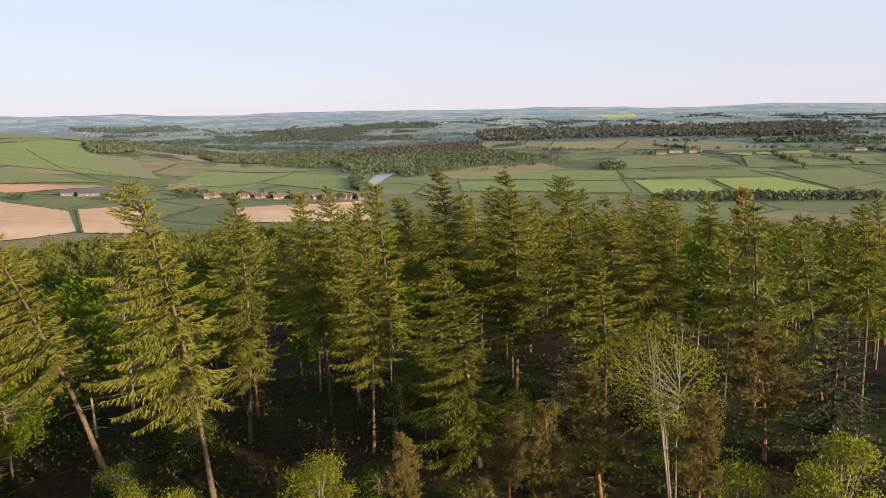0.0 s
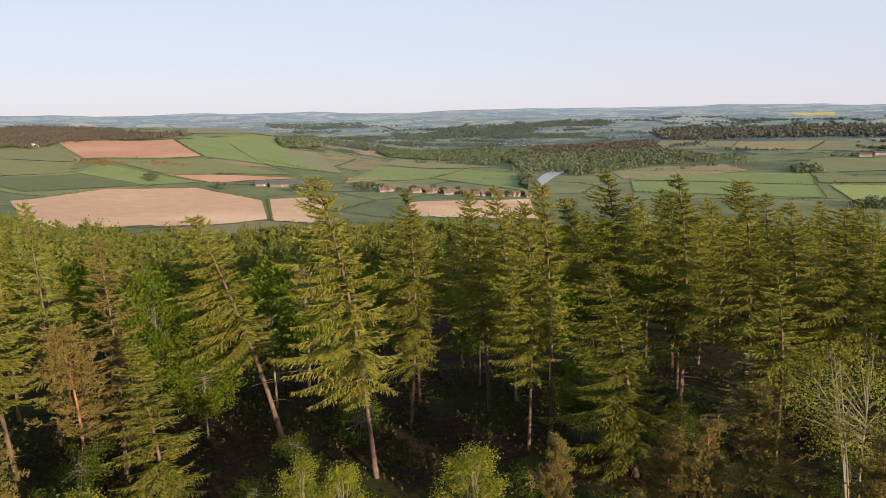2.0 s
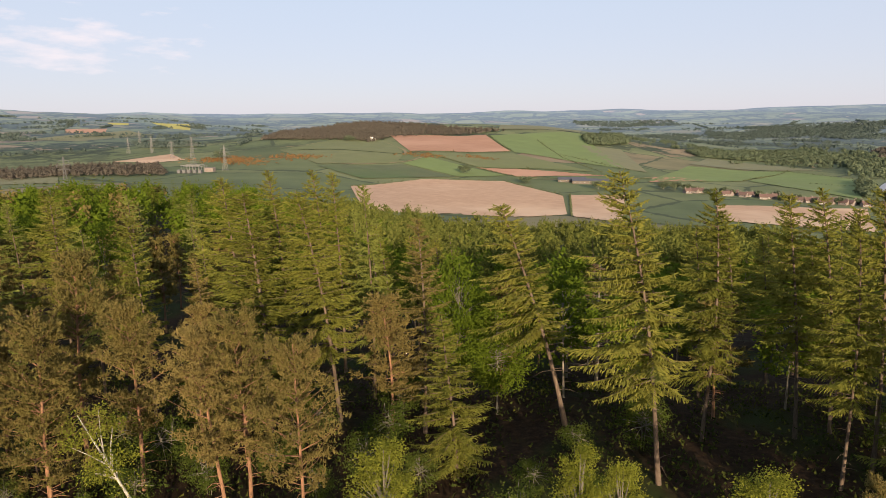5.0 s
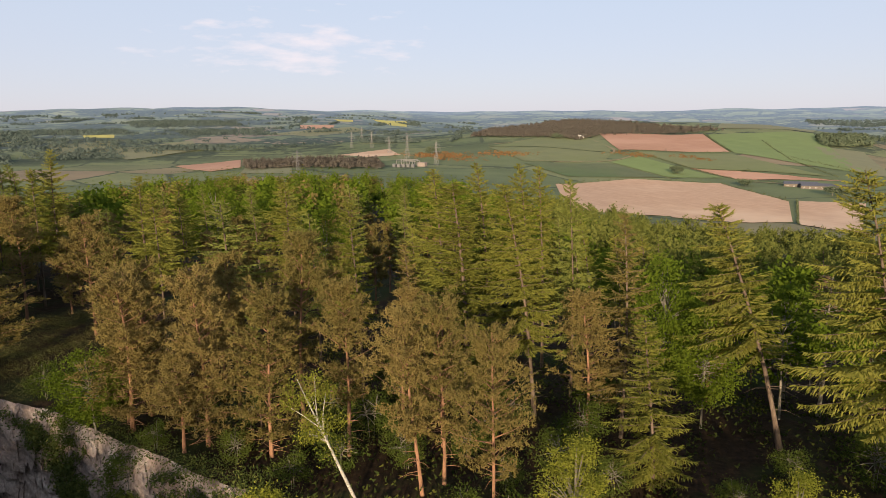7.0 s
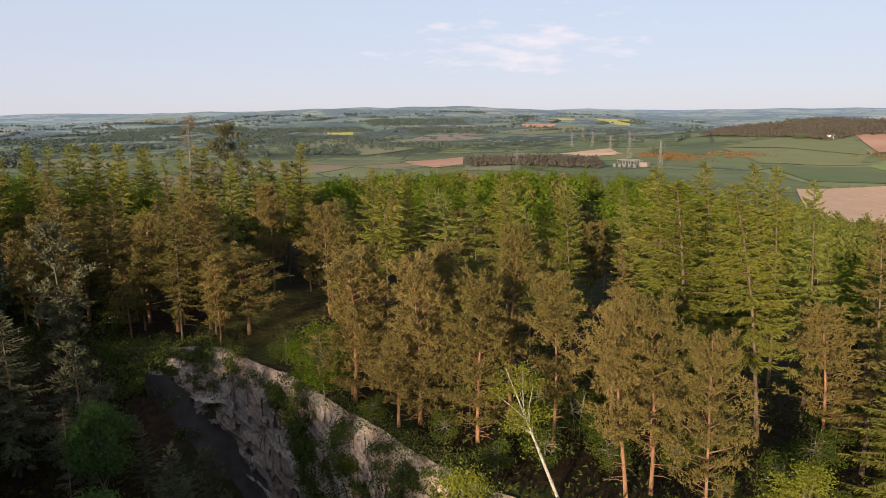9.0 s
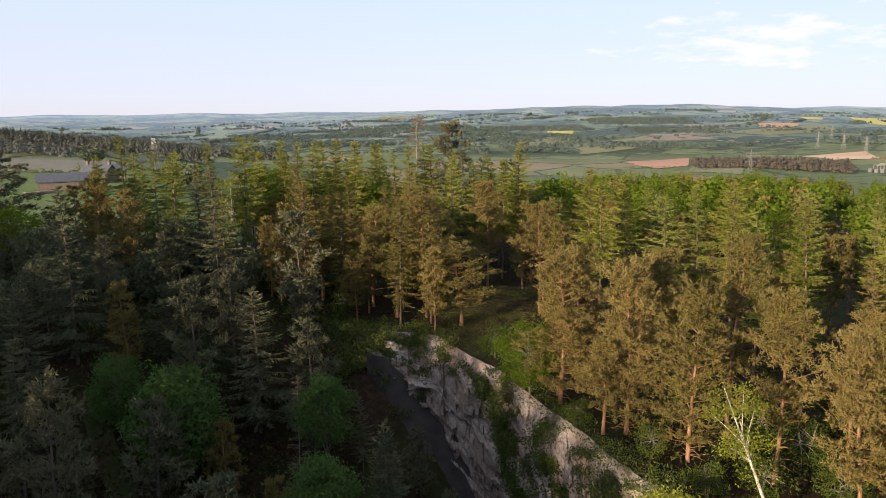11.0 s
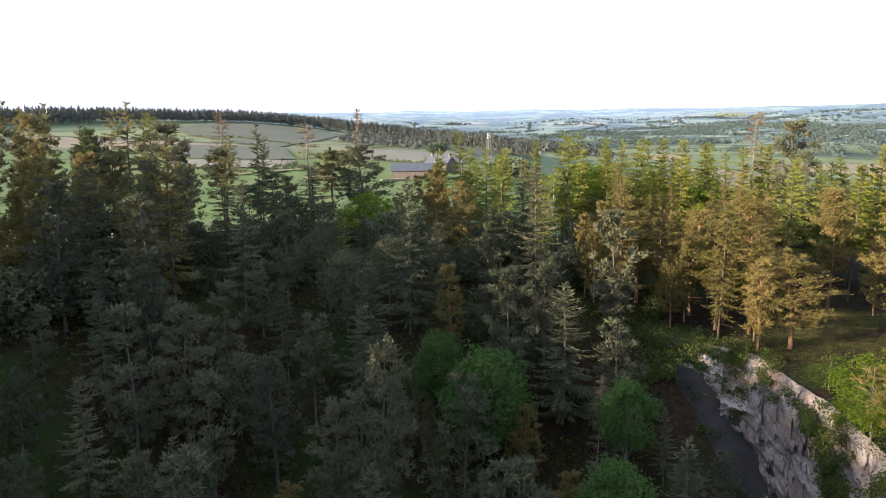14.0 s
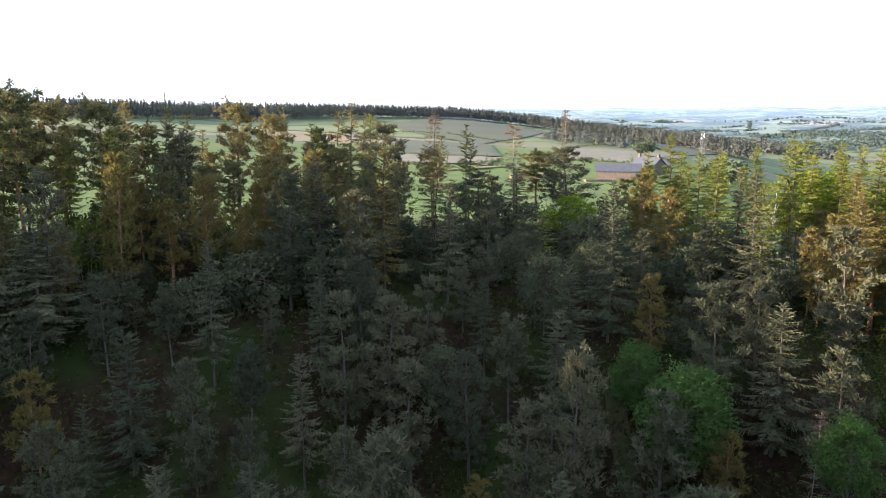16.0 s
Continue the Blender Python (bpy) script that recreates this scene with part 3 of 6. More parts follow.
S_LABEL = "tall wind-swept spruce with yellow-green drooping boughs"
for i, (base, r) in enumerate(((6.0, 3.9), (5.5, 3.5), (8.0, 3.5), (2.0, 3.6))):
    conifer("spruce_%d" % i, 11 + i, 20, r, base, 0.62, SPRUCE_GREEN, SPRUCE_BARK, S_LABEL, 8, thick=0.056)
conifer("spruce_young", 21, 12, 2.4, 0.8, 0.55, SPRUCE_GREEN, SPRUCE_BARK, "young spruce with fresh green boughs to the ground", 8, 0.05, bare=0, swept=0, step=0.12, seg=0.26, thick=0.045)
for i, base in enumerate((8.0, 9.5, 6.5)):
    conifer("spruce_thin_%d" % i, 31 + i, 18, 2.9, base, 0.70, SPRUCE_GREEN, SPRUCE_BARK, "spruce standing close among other trees", 8, 0.3, 0.24, 0.42, 0.085, bare=6, hang=0.4)
conifer("spruce_brown", 36, 17, 2.7, 3.0, 0.62, PINE_GREEN, SPRUCE_BARK, "slim conical conifer with thin olive-brown needles", 7, 0.1, 0.19, 0.36, 0.062, bare=8, swept=0.02, jitter=0.4)
for i, base in enumerate((6.0, 4.0)):
    conifer("larch_%d" % i, 41 + i, 17, 2.7, base, 0.62, LARCH_GREEN, SPRUCE_BARK, "slender larch in fresh yellow-green needle", 6, 0.25, 0.22, 0.40, 0.075, droop=0.22, hang=0.9, bare=8, sparse=0.06, jitter=0.8, crowd=1.25)
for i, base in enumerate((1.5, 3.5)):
    conifer("spruce_dark_%d" % i, 51 + i, 16, 2.9, base, 0.66, SHADED_NEEDLES, DARK_BARK, "spruce with needles darkened for the shaded quarry", 7, 0.05, 0.20, 0.38, 0.07, bare=4, swept=0, jitter=0.5)
for i, (base, r) in enumerate(((4.2, 2.9), (3.2, 3.2), (5.0, 2.6))):
    pine("pine_%d" % i, 61 + i, 13, r, base, 62, 34, PINE_GREEN, "Scots pine with orange bark and olive-brown tufts", 7, 0.25)
pine("pine_full", 65, 13, 3.2, 1.5, 84, 34, PINE_GREEN, "full-crowned Scots pine at the quarry's edge", 7, 0.26)
for i, (base, r) in enumerate(((3.6, 2.3), (2.4, 2.6))):
    pine("pine_thin_%d" % i, 71 + i, 13, r, base, 46, 19, PINE_GREEN, "Scots pine with brownish needles among others", 5, 0.47)
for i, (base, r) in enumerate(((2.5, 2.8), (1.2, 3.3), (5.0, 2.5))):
    pine("pine_dark_%d" % i, 81 + i, 14, r, base, 52, 20, SHADED_NEEDLES, "pine with needles darkened for the quarry's shade", 5, 0.52, DARK_BARK)
pine("pine_shade", 86, 14, 2.9, 1.6, 66, 24, SHADED_NEEDLES, "full pine, its needles toned darker for quarry shade", 6, 0.34, DARK_BARK)
RIDGE_GREEN = foliage("ridge_needles", (0.076, 0.084, 0.037), (0.140, 0.133, 0.060), (0.230, 0.186, 0.083), 0.25, 0.5)
pine("pine_ridge", 91, 17, 2.6, 8.0, 54, 26, RIDGE_GREEN, "tall bare-stemmed pine on the ridge with a flat crown", 6, 0.38, None, 0.35)
for i in range(2):
    broadleaf("broadleaf_%d" % i, 101 + i, 12, 3.3, 1.6, 95, 100, BROAD_GREEN, GREY_BARK, "broad-leaved tree in bright spring green", 0.22)
broadleaf("broadleaf_shade", 113, 12, 3.3, 1.2, 80, 60, SHADE_LEAF, DARK_BARK, "broad-leaved tree, its leaves dulled for the quarry's shade", 0.30)
broadleaf("broadleaf_thin", 111, 13, 3.4, 3.0, 62, 46, BROAD_GREEN, GREY_BARK, "broad-leaved tree in the wood's canopy", 0.38)
broadleaf("broadleaf_fresh", 112, 11, 3.3, 1.0, 95, 110, FRESH_GREEN, GREY_BARK, "round fresh-green tree in the shaded quarry", 0.25)
broadleaf("fresh_tall", 114, 13, 2.7, 6.3, 80, 110, FRESH_GREEN, GREY_BARK, "fresh-green tree with a high crown in the shaded quarry", 0.24)
broadleaf("birch", 121, 13, 2.4, 3.0, 60, 50, BIRCH_GREEN, BIRCH_BARK, "birch with white bark and hanging pale leaves", 0.20, 1, 0.8, 0.3)
broadleaf("sparse_ash", 122, 13, 3.0, 4.0, 84, 84, BIRCH_GREEN, GREY_BARK, "many-stemmed young ash with thin spring leaves", 0.11, 4, 0.1, 0.3, 0.36)
broadleaf("sapling", 134, 10, 1.5, 2.6, 95, 105, BIRCH_GREEN, GREY_BARK, "young birch sapling with fine yellow-green leaves", 0.095, 1, 0.2, 0.25, 0.30)
broadleaf("birch_leaning", 123, 12, 1.6, 4.0, 22, 120, BIRCH_GREEN, BIRCH_BARK, "leaning birch with a bare white stem and thin leaves", 0.13, 1, 0.6, 0.2, 0.5)
broadleaf("shrub", 132, 4, 1.9, 0.1, 40, 64, IVY_GREEN, GREY_BARK, "green shrub growing under the pines", 0.15, 3, 0.0, 0.4, 0.36)
broadleaf("shrub_dark", 133, 4, 1.9, 0.1, 40, 34, SHADE_LEAF, DARK_BARK, "shrub with leaves dulled for the shaded slope", 0.26, 3, 0.0, 0.4, 0.36)
conifer("larch_ridge", 45, 17, 2.9, 5.0, 0.66, RIDGE_GREEN, DARK_BARK, "tall dark larch on the ridge against the meadow", 6, 0.1, 0.20, 0.40, 0.075, droop=0.2, hang=0.8, bare=12, jitter=0.8, crowd=1.2)
bare_tree("dead_conifer", 141, 15, GREY_BARK, "dead conifer with bare reddish stem and dry twigs")
PLANTED = []


def plant(kind, x, y, height, width=None, lean=(0.0, 0.0), turn=0.0, name="tree", label=""):
    """Sets a tree on the ground: height and crown width in metres, lean in degrees towards +x and +y."""
    trunk, crown, (h, r), words, category, extra = TREES[kind]
    top = tagged(new(name), label or words, category, "trees of the wood")
    k = height / h
    w = width / (2 * r) if width else k
    tilt = Euler((radians(-lean[1]), radians(lean[0]), 0)).to_matrix() @ Euler((0, 0, radians(turn))).to_matrix()
    top.matrix_world = Matrix.LocRotScale((x, y, float(ground_z(x, y))), tilt.to_quaternion(), (w, w, k))
    part("trunk", trunk, top)
    part("crown", crown, top)
    PLANTED.append((x, y))
    return top
# ---------------------------------------------------------------- farmland and far woods
PLOUGH_PALE = surface("pale_ploughed_soil", (0.36, 0.225, 0.150), (0.47, 0.31, 0.21), 0.05, 0.95, (0.52, 0.36, 0.25), 0.2, 0.2, (1, 4, 1))
PLOUGH_RED = surface("red_ploughed_soil", (0.30, 0.160, 0.105), (0.37, 0.205, 0.135), 0.05, 0.95, (0.40, 0.23, 0.16), 0.2, 0.2, (1, 4, 1))
FALLOW = surface("fallow_ground", (0.19, 0.145, 0.085), (0.25, 0.19, 0.11), 0.04, 0.95, (0.17, 0.17, 0.075), 0.2, 0.2)
STUBBLE = surface("stubble", (0.136, 0.119, 0.088), (0.177, 0.156, 0.115), 0.06, 0.95, (0.129, 0.122, 0.077), 0.2, 0.2, (1, 3, 1))
GRASS_A = surface("grass_dark", (0.076, 0.092, 0.050), (0.100, 0.114, 0.058), 0.03, 0.95, (0.073, 0.107, 0.041), 0.3, 0.2)
GRASS_B = surface("grass_mid", (0.121, 0.133, 0.064), (0.148, 0.157, 0.074), 0.03, 0.95, (0.127, 0.144, 0.061), 0.3, 0.2)
GRASS_C = surface("grass_bright", (0.122, 0.162, 0.058), (0.148, 0.193, 0.069), 0.03, 0.95, (0.132, 0.168, 0.065), 0.3, 0.2)
GRASS_P = surface("grass_pale", (0.137, 0.138, 0.083), (0.166, 0.162, 0.094), 0.03, 0.95, (0.161, 0.158, 0.088), 0.3, 0.2)
# pasture tone darkened in place of the weak grazing light on the hill
HILL_GRASS = surface("hill_grass_shaded", (0.071, 0.073, 0.048), (0.088, 0.089, 0.056), 0.03, 0.95, (0.079, 0.078, 0.053), 0.3, 0.2)
CROP = surface("young_crop", (0.180, 0.225, 0.065), (0.220, 0.262, 0.080), 0.05, 0.95, (0.20, 0.23, 0.075), 0.3, 0.2, (3, 0.4, 1))
RAPE = surface("rape_in_flower", (0.35, 0.31, 0.09), (0.43, 0.38, 0.11), 0.03, 0.95, None, 0.2, 0.2)
WATER, wtn, wtl, wtp = material("river_water")
wtp.inputs["Base Color"].default_value, wtp.inputs["Roughness"].default_value = (0.22, 0.21, 0.23, 1), 0.35
bump_from(wtn, wtl, noise_at(wtn, wtl, 0.4).outputs["Fac"], wtp, 0.2, 0.1)
WOOD_BROWN = foliage("larch_wood_in_bud", (0.062, 0.055, 0.050), (0.082, 0.073, 0.064), (0.105, 0.094, 0.076), 0.1, 0.9)
# these wood and hedge tones are paled, the far one blued, in place of haze
WOOD_DARK = foliage("dark_conifer_wood", (0.059, 0.065, 0.060), (0.080, 0.085, 0.077), (0.104, 0.109, 0.093), 0.1, 0.9)
WOOD_GREEN = foliage("mixed_wood", (0.056, 0.075, 0.048), (0.079, 0.099, 0.063), (0.110, 0.128, 0.076), 0.1, 0.9)
WOOD_FAR = foliage("far_wood_haze_tinted", (0.052, 0.070, 0.064), (0.066, 0.086, 0.077), (0.084, 0.104, 0.090), 0.1, 0.9)
HEDGE_GREEN = foliage("hedge_leaves", (0.065, 0.077, 0.044), (0.090, 0.104, 0.054), (0.119, 0.135, 0.065), 0.1, 0.9)
GORSE = foliage("gorse_and_bracken", (0.13, 0.070, 0.034), (0.20, 0.10, 0.042), (0.10, 0.095, 0.04), 0.1, 0.9)


def between(quad, u, v):
    """Bilinear place in a four-cornered plot."""
    a, b, c, d = (np.array(q, float) for q in quad)
    u, v = np.asarray(u)[..., None], np.asarray(v)[..., None]
    return (a * (1 - u) + b * u) * (1 - v) + (d * (1 - u) + c * u) * v


def drape(quad, nu, nv, lift):
    u, v = np.meshgrid(np.linspace(0, 1, nu), np.linspace(0, 1, nv), indexing="ij")
    p = between(quad, u, v).reshape(-1, 2)
    d = np.hypot(p[:, 0], p[:, 1])
    verts = np.column_stack([p, ground_z(p[:, 0], p[:, 1]) + lift + d * 0.0003])
    faces = [(i * nv + j, (i + 1) * nv + j, (i + 1) * nv + j + 1, i * nv + j + 1) for i in range(nu - 1) for j in range(nv - 1)]
    return verts, faces


field_count = [0]


def field(label, mat, quad):
    field_count[0] += 1
    verts, faces = drape(quad, 26, 26, 0.35 + 0.02 * (field_count[0] % 7))
    if sum((quad[i][0] - quad[i - 1][0]) * (quad[i][1] + quad[i - 1][1]) for i in range(4)) > 0:
        faces = [f[::-1] for f in faces]
    return tagged(new("field", mesh("field", verts, faces, mat, True)), label, "field", "fields", "structure")


def crowns(points, heights, widths, cone, rng):
    """Ragged crowns for woods seen from far off: small facets of leaf mass set about each stem, and a pointed head on conifers."""
    n = len(points)
    away = np.hypot(points[:, 0], points[:, 1]).mean()
    k, small = (46, 0.52) if away < 1150 else (30, 0.62) if away < 1750 else (18, 0.80)
    way = rng.normal(0, 1, (n, k, 3))
    way[..., 2] = np.abs(way[..., 2]) * 1.1 - 0.35
    way = unit(way)
    up = 0.44 + 0.47 * way[..., 2]
    reach = 0.44 * (1 - cone * np.clip(up, 0, 1)) * rng.uniform(0.6, 1.2, (n, k))
    at = np.stack([points[:, :1] + way[..., 0] * reach * widths[:, None], points[:, 1:2] + way[..., 1] * reach * widths[:, None],
                   points[:, 2:] + up * heights[:, None] * rng.uniform(0.88, 1.10, (n, k))], -1)
    side = unit(np.cross(way, rng.normal(0, 1, (n, k, 3)) + Z * 0.1))
    rise = unit(np.cross(way, side) + way * rng.normal(0, 0.35, (n, k, 1)))
    size = (np.minimum(widths, heights * 1.3)[:, None, None]) * rng.uniform(0.15, 0.30, (n, k, 1)) * small * (1 - 0.3 * cone)
    v = np.stack([at + side * size, at - side * size * 0.6 + rise * size, at - side * size * 0.5 - rise * size], 2).reshape(-1, 3)
    if cone > 0.25:
        a = rng.uniform(0, 6.28, (n, 3)) + np.arange(3) * 2.1
        out = np.stack([np.cos(a), np.sin(a), np.zeros_like(a)], -1) * (heights[:, None, None] * 0.06)
        foot = points[:, None, :] + Z * (heights[:, None, None] * 0.55)
        tip = points[:, None, :] + Z * (heights[:, None, None] * rng.uniform(0.85, 1.04, (n, 1, 1))) + 0 * out
        v = np.concatenate([v, np.stack([foot + out, tip, foot - out * 0.8], 2).reshape(-1, 3)])
    return v, np.arange(len(v)).reshape(-1, 3).tolist()


def woodland(label, mat, quad, gap, height, cone=0.0):
    rng = np.random.default_rng(abs(int(quad[0][0] * 7 + quad[0][1] * 3)) + 5)
    e = [math.dist(quad[i], quad[(i + 1) % 4]) for i in range(4)]
    nu, nv = max(3, int((e[0] + e[2]) / 2 / gap)), max(2, int((e[1] + e[3]) / 2 / gap))
    while nu * nv > 1600:
        nu, nv = int(nu * 0.9), max(2, int(nv * 0.9))
    u, v = np.meshgrid((np.arange(nu) + 0.5) / nu, (np.arange(nv) + 0.5) / nv, indexing="ij")
    u, v = (u + rng.normal(0, 0.45 / nu, u.shape)).ravel(), (v + rng.normal(0, 0.45 / nv, v.shape)).ravel()
    p = between(quad, u, v)
    p = np.column_stack([p, ground_z(p[:, 0], p[:, 1]) - 0.3])
    h = height * rng.uniform(0.55, 1.2, len(p))
    verts, faces = crowns(p, h, np.minimum(max(gap, math.sqrt(e[0] * e[1] / (nu * nv))), 15) * rng.uniform(1.0, 1.6, len(p)), cone, rng)
    return tagged(new("woodland", mesh("woodland", verts, faces, mat)), label, "woodland", kind="stuff")


def ribbon(name, label, mat, line, width, lift=0.5, category="track"):
    """A strip of given width laid over the ground along a smooth line."""
    p = np.array(line, float)
    t = np.linspace(0, len(p) - 1, 12 * (len(p) - 1) + 1)
    c = np.stack([np.interp(t, np.arange(len(p)), p[:, k]) for k in (0, 1)], 1)
    for _ in range(8):
        c[1:-1] = (c[:-2] + 2 * c[1:-1] + c[2:]) / 4
    way = unit(np.gradient(c, axis=0))
    side = np.stack([-way[:, 1], way[:, 0]], 1)
    w = np.asarray(width) if np.ndim(width) == 0 else np.interp(t, np.arange(len(p)), width)[:, None]
    rows = [c + side * w * k for k in (-0.5, 0, 0.5)]
    v = np.stack([np.column_stack([q, ground_z(q[:, 0], q[:, 1]) + lift]) for q in rows], 1).reshape(-1, 3)
    f = [(3 * i + j, 3 * i + j + 1, 3 * i + j + 4, 3 * i + j + 3) for i in range(len(c) - 1) for j in range(2)]
    return tagged(new(name, mesh(name, v, f, mat, True)), label, category, kind="structure")


def hedge(line, height, width):
    rng = np.random.default_rng(abs(int(line[0][0] * 5 + line[0][1] * 11)) + 3)
    pts = []
    for (x0, y0), (x1, y1) in zip(line, line[1:]):
        n = max(2, int(math.dist((x0, y0), (x1, y1)) / (width * 1.3)))
        for k in range(min(n, 400)):
            t = (k + rng.uniform(0, 1)) / min(n, 400)
            pts.append((x0 + (x1 - x0) * t + rng.normal(0, 0.3), y0 + (y1 - y0) * t + rng.normal(0, 0.3)))
    p = np.array(pts)
    p = np.column_stack([p, ground_z(p[:, 0], p[:, 1])])
    h = height * rng.uniform(0.5, 1.3, len(p)) * np.where(rng.random(len(p)) < 0.05, 2.6, 1)
    verts, faces = crowns(p, h, width * rng.uniform(1.0, 2.0, len(p)), 0.0, rng)
    return tagged(new("hedge", mesh("hedge", verts, faces, HEDGE_GREEN)), "dark hedge along a field's edge", "hedge", kind="stuff")


# ploughed land and pasture on the near hill
field('wide pale brown ploughed field', PLOUGH_PALE, ((-566, 557), (-561, 676), (-346, 473), (-373, 382)))
field('wide pale brown ploughed field', PLOUGH_PALE, ((-561, 676), (-481, 741), (-306, 486), (-339, 461)))
field('wide pale brown ploughed field', PLOUGH_PALE, ((-481, 741), (-350, 651), (-281, 531), (-304, 483)))
field('brown ploughed strip beside a hedge', PLOUGH_PALE, ((-346, 661), (-304, 703), (-217, 500), (-270, 520)))
field('pale ploughed field behind the wood', PLOUGH_PALE, ((-207, 692), (-93, 794), (-59, 573), (-165, 570)))
field('reddish brown ploughed field on the hill', PLOUGH_RED, ((-964, 1064), (-846, 1230), (-649, 1017), (-752, 877)))
field("brown ploughed field at the hill's foot", PLOUGH_RED, ((-580, 820), (-536, 848), (-412, 892), (-485, 788)))
field('small brown ploughed field', PLOUGH_RED, ((-364, 934), (-342, 983), (-303, 973), (-342, 863)))
field('green pasture below the hill wood', GRASS_B, ((-979, 794), (-993, 923), (-900, 995), (-737, 843)))
field('green pasture with a few sheep', GRASS_B, ((-969, 787), (-733, 839), (-680, 763), (-750, 675)))
field('green pasture across the hillside', GRASS_B, ((-720, 875), (-632, 993), (-442, 919), (-581, 824)))
field('bright green sloping field', GRASS_C, ((-670, 765), (-686, 840), (-508, 790), (-546, 731)))
field('dark green field beside the track', GRASS_A, ((-735, 660), (-665, 757), (-544, 726), (-616, 625)))
field("pale pasture on the hill's shoulder", GRASS_P, ((-896, 1353), (-1619, 2552), (-1217, 2460), (-754, 1474)))
field('pasture sloping to the valley', GRASS_C, ((-831, 1224), (-741, 1449), (-427, 988), (-637, 1012)))
field('pasture sloping to the valley', GRASS_P, ((-626, 1232), (-576, 1303), (-392, 982), (-449, 994)))
# valley fields
field('green valley field', GRASS_C, ((-348, 871), (-402, 1180), (-265, 1246), (-273, 1023)))
field('green valley field', GRASS_C, ((-266, 1030), (-262, 1248), (-158, 1161), (-108, 878)))
field('pale valley field', GRASS_P, ((-412, 1217), (-447, 1421), (-218, 1302), (-267, 1260)))
field('valley field among trees', GRASS_P, ((-413, 1648), (-342, 1904), (-278, 1551), (-368, 1538)))
field('striped green valley field', GRASS_C, ((28, 1228), (289, 1185), (269, 1051), (23, 1088)))
field('striped green valley field', GRASS_C, ((23, 1059), (267, 1039), (235, 882), (24, 922)))
field('yellow-green crop field with tramlines', CROP, ((281, 1040), (375, 1009), (356, 853), (255, 846)))
field('yellow-green crop field with tramlines', CROP, ((385, 1008), (475, 1015), (484, 874), (371, 862)))
field('green field with long shadows', GRASS_B, ((511, 1094), (649, 1128), (596, 950), (491, 874)))
field('green valley field', GRASS_B, ((290, 1152), (481, 1116), (470, 1022), (274, 1065)))
field('green valley field', GRASS_B, ((367, 1487), (537, 1499), (519, 1240), (272, 1211)))
field('green valley field', GRASS_B, ((594, 1407), (801, 1398), (727, 1161), (506, 1173)))
field('fallow brown field', FALLOW, ((326, 2090), (524, 2032), (417, 1750), (262, 1787)))
field('green valley field', GRASS_P, ((531, 2030), (652, 1911), (546, 1635), (423, 1742)))
field('green valley field', GRASS_P, ((657, 1905), (760, 1806), (714, 1521), (550, 1630)))
field('green valley field', GRASS_P, ((132, 2235), (327, 2115), (256, 1791), (90, 1905)))
field('pale stripe of cut grass', CROP, ((576, 1492), (760, 1482), (744, 1428), (606, 1410)))
field('pasture before a wood', GRASS_P, ((837, 1993), (1079, 2019), (1043, 1880), (860, 1920)))
field('far yellow field of rape', RAPE, ((765, 3590), (982, 3662), (906, 3377), (805, 3458)))
field('fallow pasture by the river', FALLOW, ((-16, 1302), (193, 1378), (212, 1233), (13, 1099)))
# fields beyond the pylons
field('far yellow field of rape', RAPE, ((-2172, 327), (-2102, 398), (-2014, 380), (-2064, 317)))
field('far reddish ploughed field', PLOUGH_RED, ((-2258, 1013), (-2275, 1152), (-2135, 1074), (-2121, 951)))
field('far pale green field', GRASS_P, ((-1938, 753), (-2189, 1174), (-1991, 1154), (-1814, 838)))
field('pinkish ploughed field beyond the trees', PLOUGH_RED, ((-1198, 314), (-1270, 450), (-1042, 368), (-1021, 316)))
field('pale ploughed field beside pylons', PLOUGH_PALE, ((-1141, 582), (-1136, 686), (-1000, 626), (-998, 560)))
field('pale grass strip', GRASS_P, ((-1030, 371), (-914, 395), (-794, 343), (-933, 328)))
field('far yellow field of rape', RAPE, ((-2024, 73), (-2075, 200), (-2013, 187), (-1956, 73)))
field('far yellow field of rape', RAPE, ((-2668, 1533), (-2585, 1653), (-2178, 1391), (-2287, 1386)))
field('far yellow field of rape', RAPE, ((-2550, 1286), (-2546, 1372), (-2436, 1312), (-2430, 1249)))
field('far pale green field', GRASS_P, ((-3487, -292), (-3467, -160), (-3300, -153), (-3323, -264)))
field('green field beyond the pylons', GRASS_P, ((-1922, 216), (-1945, 353), (-1591, 322), (-1528, 190)))
field('green field beyond the pylons', GRASS_P, ((-1675, 303), (-1811, 521), (-1542, 467), (-1416, 286)))
# fields beyond the ridge
field('straw-coloured stubble field', STUBBLE, ((-421, -257), (-481, -202), (-294, -136), (-305, -191)))
field('green field by the mast', HILL_GRASS, ((-611, -308), (-1453, -649), (-859, -291), (-481, -204)))
field('pale brown field past the mast', FALLOW, ((-1548, -675), (-1342, -423), (-1037, -331), (-847, -328)))
field('pale pasture beside a plantation', HILL_GRASS, ((-1912, -1175), (-2040, -995), (-1571, -718), (-638, -322)))
field('hill pasture below a dark wood', HILL_GRASS, ((-533, -561), (-708, -639), (-686, -450), (-372, -301)))
field('pale hill pasture', HILL_GRASS, ((-362, -383), (-377, -297), (-279, -212), (-254, -258)))
field('pale grey farm field', STUBBLE, ((-240, -254), (-275, -209), (-223, -176), (-207, -219)))
